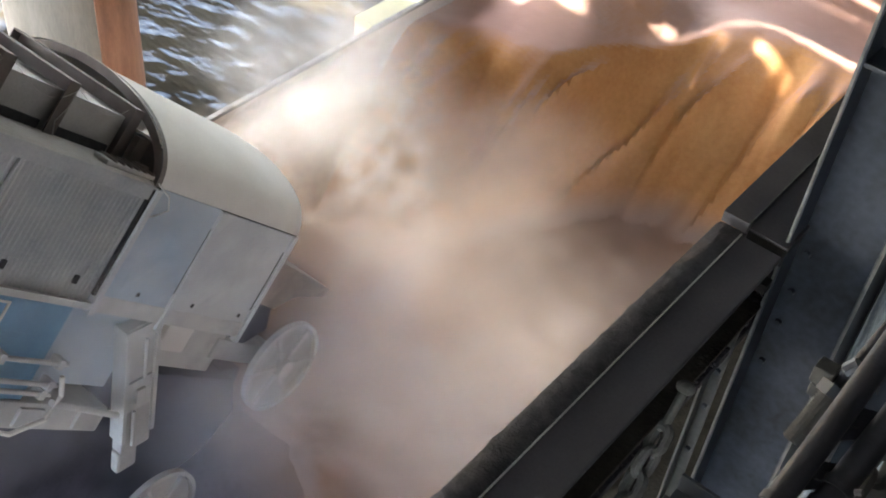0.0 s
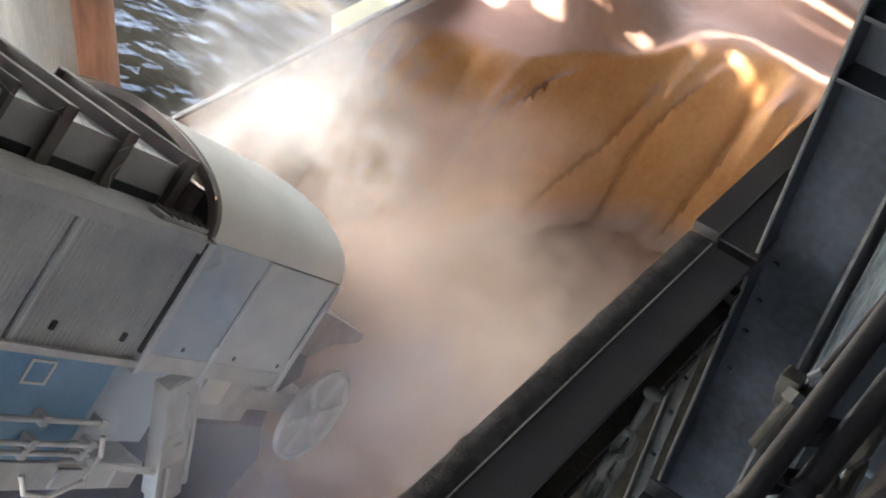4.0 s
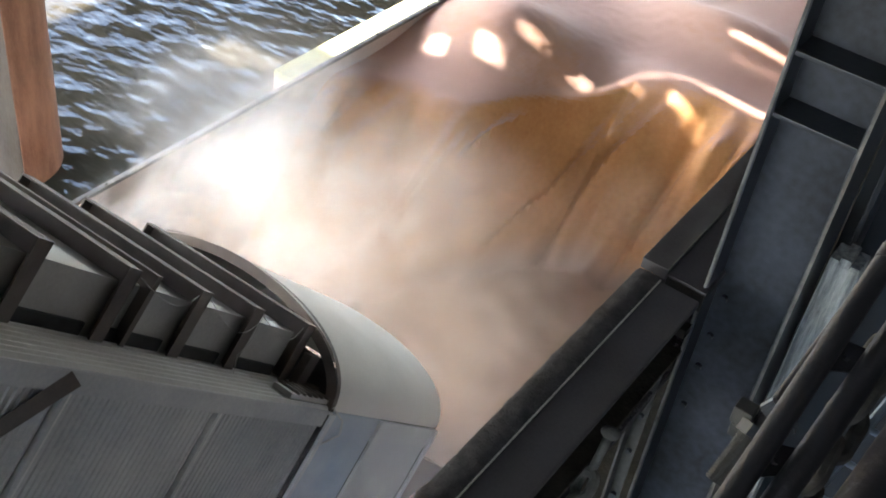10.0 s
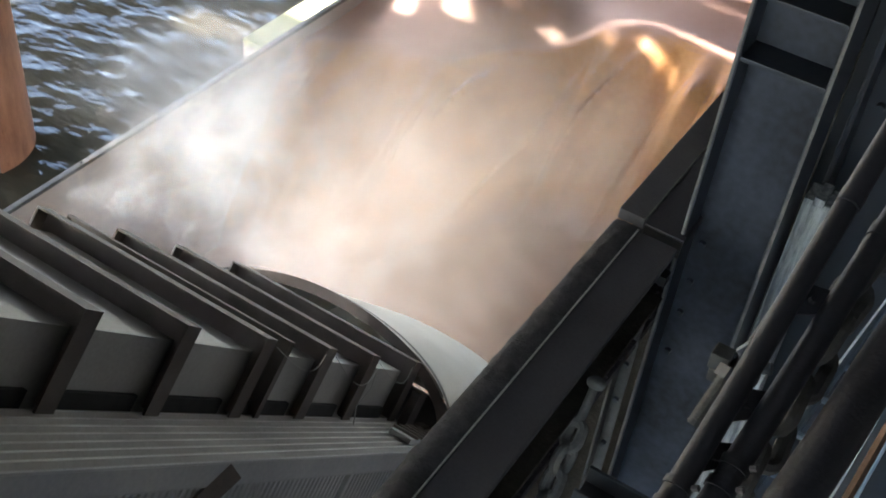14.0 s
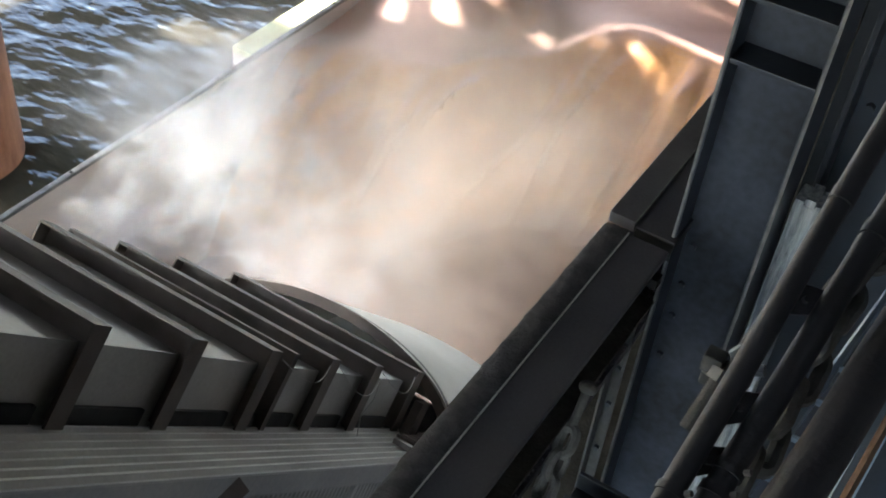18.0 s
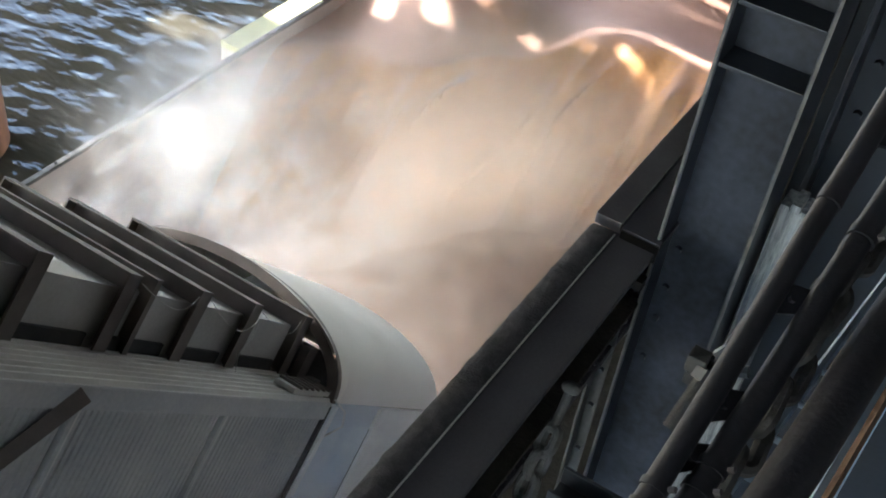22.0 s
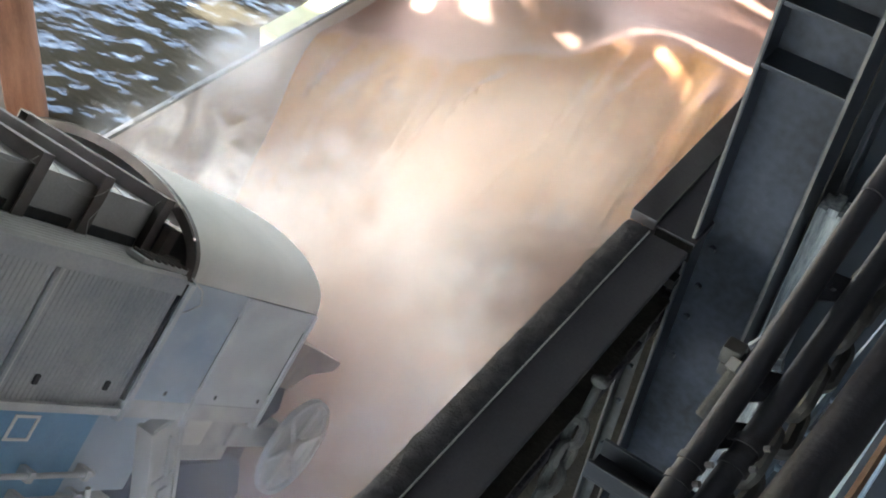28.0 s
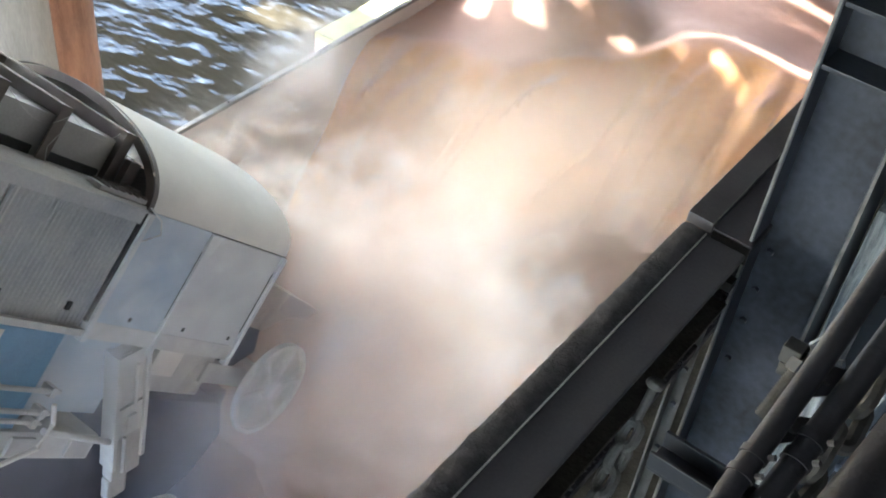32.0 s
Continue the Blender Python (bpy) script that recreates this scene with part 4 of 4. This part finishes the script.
gaps += [gap(-11.81, 18.57, -0.14, 0.5, 0.55), gap(-10.76, 18.97, 0.11, 0.5, 0.6), gap(-10.05, 19.9, 0.25, 0.35, 0.4)]
# the rim of the heap catches a broken line of sun, widest towards the dock
for k in range(24):
    x = -8.9 + 0.165 * k
    gaps.append(lit(x, crest_y(x) + 0.16 + spots.uniform(-0.05, 0.05), 0.16 + spots.uniform(0, 0.04), (0.05 if k < 14 else 0.05 + 0.014 * (k - 13)) + spots.uniform(0, 0.03)))
# one ragged patch below the rim
for x, y, w, d in ((-7.05, 21.02, 0.3, 0.16), (-6.85, 20.98, 0.34, 0.24), (-6.6, 20.95, 0.26, 0.16), (-6.45, 20.88, 0.12, 0.1), (-6.3, 20.86, 0.1, 0.14), (-6.15, 20.84, 0.07, 0.1), (-7.9, 20.85, 0.1, 0.12), (-7.8, 20.9, 0.06, 0.2)):
    gaps.append(lit(x, y, w, d))
for k in range(12):
    gaps.append(gap(-6.7 + 0.12 * k + spots.uniform(-0.03, 0.03), 23.35 + spots.uniform(-0.05, 0.05), -0.15, spots.uniform(0.04, 0.1), spots.uniform(0.04, 0.1)))
gaps += [gap(-6.0, 23.95, 0.0, 1.8, 0.14), gap(-17.0, 17.6, -2.3, 1.2, 1.0), gap(-16.1, 17.9, -2.3, 0.5, 0.6), gap(-14.0, 19.5, -0.9, 1.4, 4.0)]
xs = sorted({-42.0, 14.0, *(v for g in gaps for v in g[:2])})
ys = sorted({-26.0, 72.0, *(v for g in gaps for v in g[2:])})
bm = bmesh.new()
for x0, x1 in zip(xs, xs[1:]):
    for y0, y1 in zip(ys, ys[1:]):
        mx, my = (x0 + x1) / 2, (y0 + y1) / 2
        if any(g[0] < mx < g[1] and g[2] < my < g[3] for g in gaps):
            continue
        vs = [bm.verts.new((x, y, ROOF_Z)) for x, y in ((x0, y0), (x1, y0), (x1, y1), (x0, y1))]
        bm.faces.new(vs)
bmesh.ops.remove_doubles(bm, verts=bm.verts[:], dist=0.0001)
bmesh.ops.solidify(bm, geom=bm.faces[:], thickness=0.03)
thing("shade_roof", bm, ROOF, "unseen roof added over the berth, gapped to place the sun patches", "roof", kind="structure")

# ---- airborne dust ----
shell = bmesh.new()
bmesh.ops.create_grid(shell, x_segments=16, y_segments=16, size=1.0)
bmesh.ops.delete(shell, geom=[v for v in shell.verts if v.co.length > 1.06], context="VERTS")
for v in shell.verts:
    v.co.z = 0.012 * (1 - v.co.x ** 2 - v.co.y ** 2)
WISP = mesh_of("wisp", shell.copy(), DUST, True)
HAZE = mesh_of("haze", shell.copy(), THIN, True)
puffs = []
air = random.Random(21)


# the billows lie in layers that never cut one another
FACE = Vector((-0.14, -0.42, 0.9)).normalized()
SIDE = FACE.cross(Vector((0, 0, 1))).normalized()
RISE = SIDE.cross(FACE).normalized()
TURN = FACE.to_track_quat("Z", "Y").to_matrix().to_4x4()
taken = set()


def puff(mesh, label, x, y, z, r, drift, flat=0.75, shift=None, on_leg=False):
    ob = tagged(new("dust_cloud", mesh), label, "dust cloud", "dust over the hold", "stuff")
    p = Vector((x, y, z))
    want = round(p.dot(FACE) / 0.012)
    slot = next(want + d for k in range(400) for d in (k, -k) if (want + d, on_leg) not in taken)
    taken.add((slot, on_leg))
    p += FACE * (slot * 0.012 - p.dot(FACE))
    ob.scale = (r, r * flat, r)
    puffs.append((ob, p, TURN @ pose(0, 0, 0, 0, 0, air.uniform(0, 360)), drift, air.uniform(0, 6.28), shift, on_leg))


CURLS = mesh_of("curl", shell.copy(), CURL, True)
SOFTS = mesh_of("soft", shell.copy(), SOFT, True)
VEILS = mesh_of("veil", shell.copy(), VEIL, True)
shell.free()
for k in range(14):
    puff(CURLS, "ragged white curl of sunlit dust", air.uniform(-12.3, -10.2), air.uniform(11.0, 13.4), air.uniform(0.3, 1.0), air.uniform(0.9, 1.6), 0.5, shift=(20 + 0.3 * k, 28 + 0.2 * k, (air.uniform(2.6, 6.0), air.uniform(-2.2, -0.6), -0.3)))
for k in range(10):
    puff(WISP, "bright sunlit billow of pale dust", air.uniform(-11.4, -9.0), air.uniform(11.2, 13.0), air.uniform(0.0, 0.7), air.uniform(0.8, 1.5), 0.5, shift=(7, 15, (-0.6, -0.8, 0.0)))
for k in range(14):
    puff(WISP, "bright sunlit billow of pale dust", air.uniform(-12.3, -10.0), air.uniform(11.0, 13.8), air.uniform(-0.3, 0.8), air.uniform(0.9, 1.7), 0.5, shift=(21 + 0.15 * k, 28 + 0.15 * k, (5.0, -1.5, -0.5)))
for k in range(16):
    puff(WISP, "small curl of sunlit dust", air.uniform(-12.5, -9.2), air.uniform(10.6, 14.2), air.uniform(-0.6, 0.8), air.uniform(0.45, 0.95), 0.6, shift=(22, 29, (air.uniform(1.8, 5.8), air.uniform(-2.0, -0.4), 0.0)))
for k in range(20):
    puff(WISP, "pale dust lit along a shaft of sun", air.uniform(-11.6, -8.4), air.uniform(10.6, 13.0), air.uniform(-2.0, -0.5), air.uniform(1.2, 2.2), 0.4)
for k in range(16):
    puff(WISP, "pale billow of dust spreading over the hold", air.uniform(-12.3, -11.2), air.uniform(10.8, 12.6), air.uniform(-0.4, 0.4), air.uniform(1.2, 2.0), 0.4, shift=(air.uniform(3, 7), air.uniform(10, 16), (air.uniform(0.8, 5.8), air.uniform(-2.0, 1.2), 0.1)))
for k in range(10):
    puff(WISP, "bright sunlit billow of pale dust", air.uniform(-11.7, -9.8), air.uniform(11.6, 13.6), air.uniform(-0.3, 0.5), air.uniform(1.2, 2.0), 0.4, shift=(22, 29, (air.uniform(2.6, 6.0), air.uniform(-2.2, -0.8), 0.0)))
for k in range(15):
    puff(HAZE, "soft lit dust in the depth of the hold", air.uniform(-9.2, -5.0), air.uniform(9.8, 12.8), air.uniform(-1.4, 0.3), air.uniform(1.7, 2.8), 0.4)
for k in range(7):
    puff(WISP, "pale dust rising along the hold wall", air.uniform(-12.1, -10.4), air.uniform(9.0, 10.6), air.uniform(-0.2, 0.5), air.uniform(0.9, 1.5), 0.4)
for k in range(27):
    puff(HAZE, "thin beige haze of dust in the hold", air.uniform(-10.6, -4.5), air.uniform(8.6, 13.0), air.uniform(-3.3, -1.2), air.uniform(2.4, 3.4), 0.5)
for k in range(15):
    puff(HAZE, "thin beige haze of dust before the heap", air.uniform(-11.0, -7.6), air.uniform(12.4, 14.4), air.uniform(-1.0, 0.2), air.uniform(1.8, 2.6), 0.5)
for k in range(32):
    puff(HAZE, "thin beige haze of dust drifting to the heap", air.uniform(-12.2, -10.6), air.uniform(8.4, 11.0), air.uniform(-2.3, -0.9), air.uniform(2.0, 3.0), 0.5, shift=(air.uniform(1, 11), air.uniform(12, 20), (air.uniform(2.6, 7.4), air.uniform(3.6, 6.2), 1.2)))
for k in range(22):
    puff(SOFTS, "soft pale dust drifting over the rim", air.uniform(-13.5, -11.9), air.uniform(11.4, 15.0), air.uniform(0.2, 0.9), air.uniform(1.4, 2.3), 0.4, shift=(air.uniform(19, 22), air.uniform(25, 28), (air.uniform(2.8, 6.2), air.uniform(-2.4, -1.2), 0.0) if k % 4 else (0.7, -0.8, 0.0)))
for k in range(8):
    puff(SOFTS, "soft pale dust gathering along the hold wall", air.uniform(-11.6, -10.5), air.uniform(11.0, 12.6), air.uniform(0.0, 0.6), air.uniform(1.5, 2.1), 0.4, shift=(21, 27, (air.uniform(-1.0, -0.3), air.uniform(0.8, 1.7), 0.0)))
for k in range(12):
    puff(VEILS, "thin grey haze of dust about the foot of the leg", air.uniform(-0.2, 2.2), air.uniform(-1.2, 2.8), air.uniform(-6.0, -3.0), air.uniform(1.6, 2.6), 0.3, on_leg=True)
for k in range(7):
    puff(VEILS, "thin grey haze of dust beside the leg", air.uniform(0.8, 1.8), air.uniform(-2.4, 2.4), air.uniform(-2.6, -0.6), air.uniform(1.2, 1.9), 0.3, on_leg=True)


# ---- what moves ----
LEG_ROWS = [
    (0, -9.536, 6.765, 3.895),
    (0.5, -9.477, 6.784, 3.883),
    (1, -9.323, 6.768, 3.902),
    (1.5, -9.175, 6.773, 3.888),
    (2, -8.979, 6.757, 3.898),
    (2.5, -8.787, 6.780, 3.860),
    (3, -8.545, 6.800, 3.879),
    (3.5, -8.292, 6.769, 3.898),
    (5.5, -7.411, 6.762, 3.881),
    (6, -7.229, 6.793, 3.857),
    (6.5, -6.994, 6.790, 3.857),
    (7, -6.766, 6.784, 3.865),
    (7.5, -6.533, 6.775, 3.890),
    (8, -6.324, 6.777, 3.895),
    (8.5, -6.117, 6.789, 3.883),
    (9, -5.933, 6.837, 3.841),
    (9.5, -5.620, 6.730, 3.957),
    (10, -5.486, 6.848, 3.840),
    (10.5, -5.321, 6.892, 3.784),
    (11, -5.106, 6.891, 3.781),
    (11.5, -4.883, 6.878, 3.790),
    (12, -4.659, 6.868, 3.798),
    (12.5, -4.429, 6.845, 3.821),
    (13, -4.216, 6.827, 3.830),
    (13.5, -3.995, 6.809, 3.848),
    (14, -3.892, 6.883, 3.759),
    (14.5, -3.675, 6.666, 4.002),
    (16.5, -3.825, 6.881, 3.748),
    (17, -3.801, 6.932, 3.686),
    (17.5, -3.793, 6.969, 3.652),
    (18, -3.801, 6.937, 3.724),
    (18.5, -3.756, 6.817, 3.865),
    (19, -3.857, 6.894, 3.770),
    (19.5, -3.964, 6.933, 3.734),
    (20, -4.123, 6.960, 3.697),
    (20.5, -4.242, 6.863, 3.817),
    (21, -4.459, 6.848, 3.838),
    (21.5, -4.715, 6.835, 3.849),
    (22, -4.961, 6.828, 3.871),
    (22.5, -5.163, 6.804, 3.895),
    (23, -5.375, 6.838, 3.876),
    (23.5, -5.565, 6.843, 3.890),
    (24, -5.730, 6.787, 3.946),
    (24.5, -5.948, 6.792, 3.947),
    (25, -6.134, 6.769, 3.982),
    (25.5, -6.354, 6.745, 3.997),
    (27.5, -7.212, 6.803, 3.930),
    (28, -7.454, 6.848, 3.873),
    (28.5, -7.655, 6.839, 3.917),
    (29, -7.860, 6.826, 3.924),
    (29.5, -8.034, 6.795, 3.975),
    (30, -8.307, 6.869, 3.917),
    (30.5, -8.528, 6.875, 3.938),
    (31, -8.712, 6.846, 3.923),
    (31.5, -8.944, 6.891, 3.907),
    (32, -9.171, 6.925, 3.903),
]


def motions():
    walk(leg, [(t, pose(x, y, z)) for t, x, y, z in LEG_ROWS])
    lt = [row[0] for row in LEG_ROWS]
    for ob, at, turn, drift, phase, shift, on_leg in puffs:
        size = ob.scale.copy()
        rows = []
        for i in range(17):
            t = i * 2.0
            a = phase + t * 0.19
            move = (SIDE * 0.9 * math.sin(a) + RISE * 0.5 * math.cos(a * 0.8)) * drift
            if shift:
                f = min(max((t - shift[0]) / (shift[1] - shift[0]), 0), 1)
                way = Vector(shift[2])
                move += (way - FACE * way.dot(FACE)) * f * f * (3 - 2 * f)
            if on_leg:
                move += Vector([float(np.interp(t, lt, [row[j] for row in LEG_ROWS])) for j in (1, 2, 3)])
            rows.append((t, Matrix.Translation(at + move) @ turn @ pose(0, 0, 0, 0, 0, 14 * math.sin(a))))
        walk(ob, rows)
        ob.scale = size


motions()
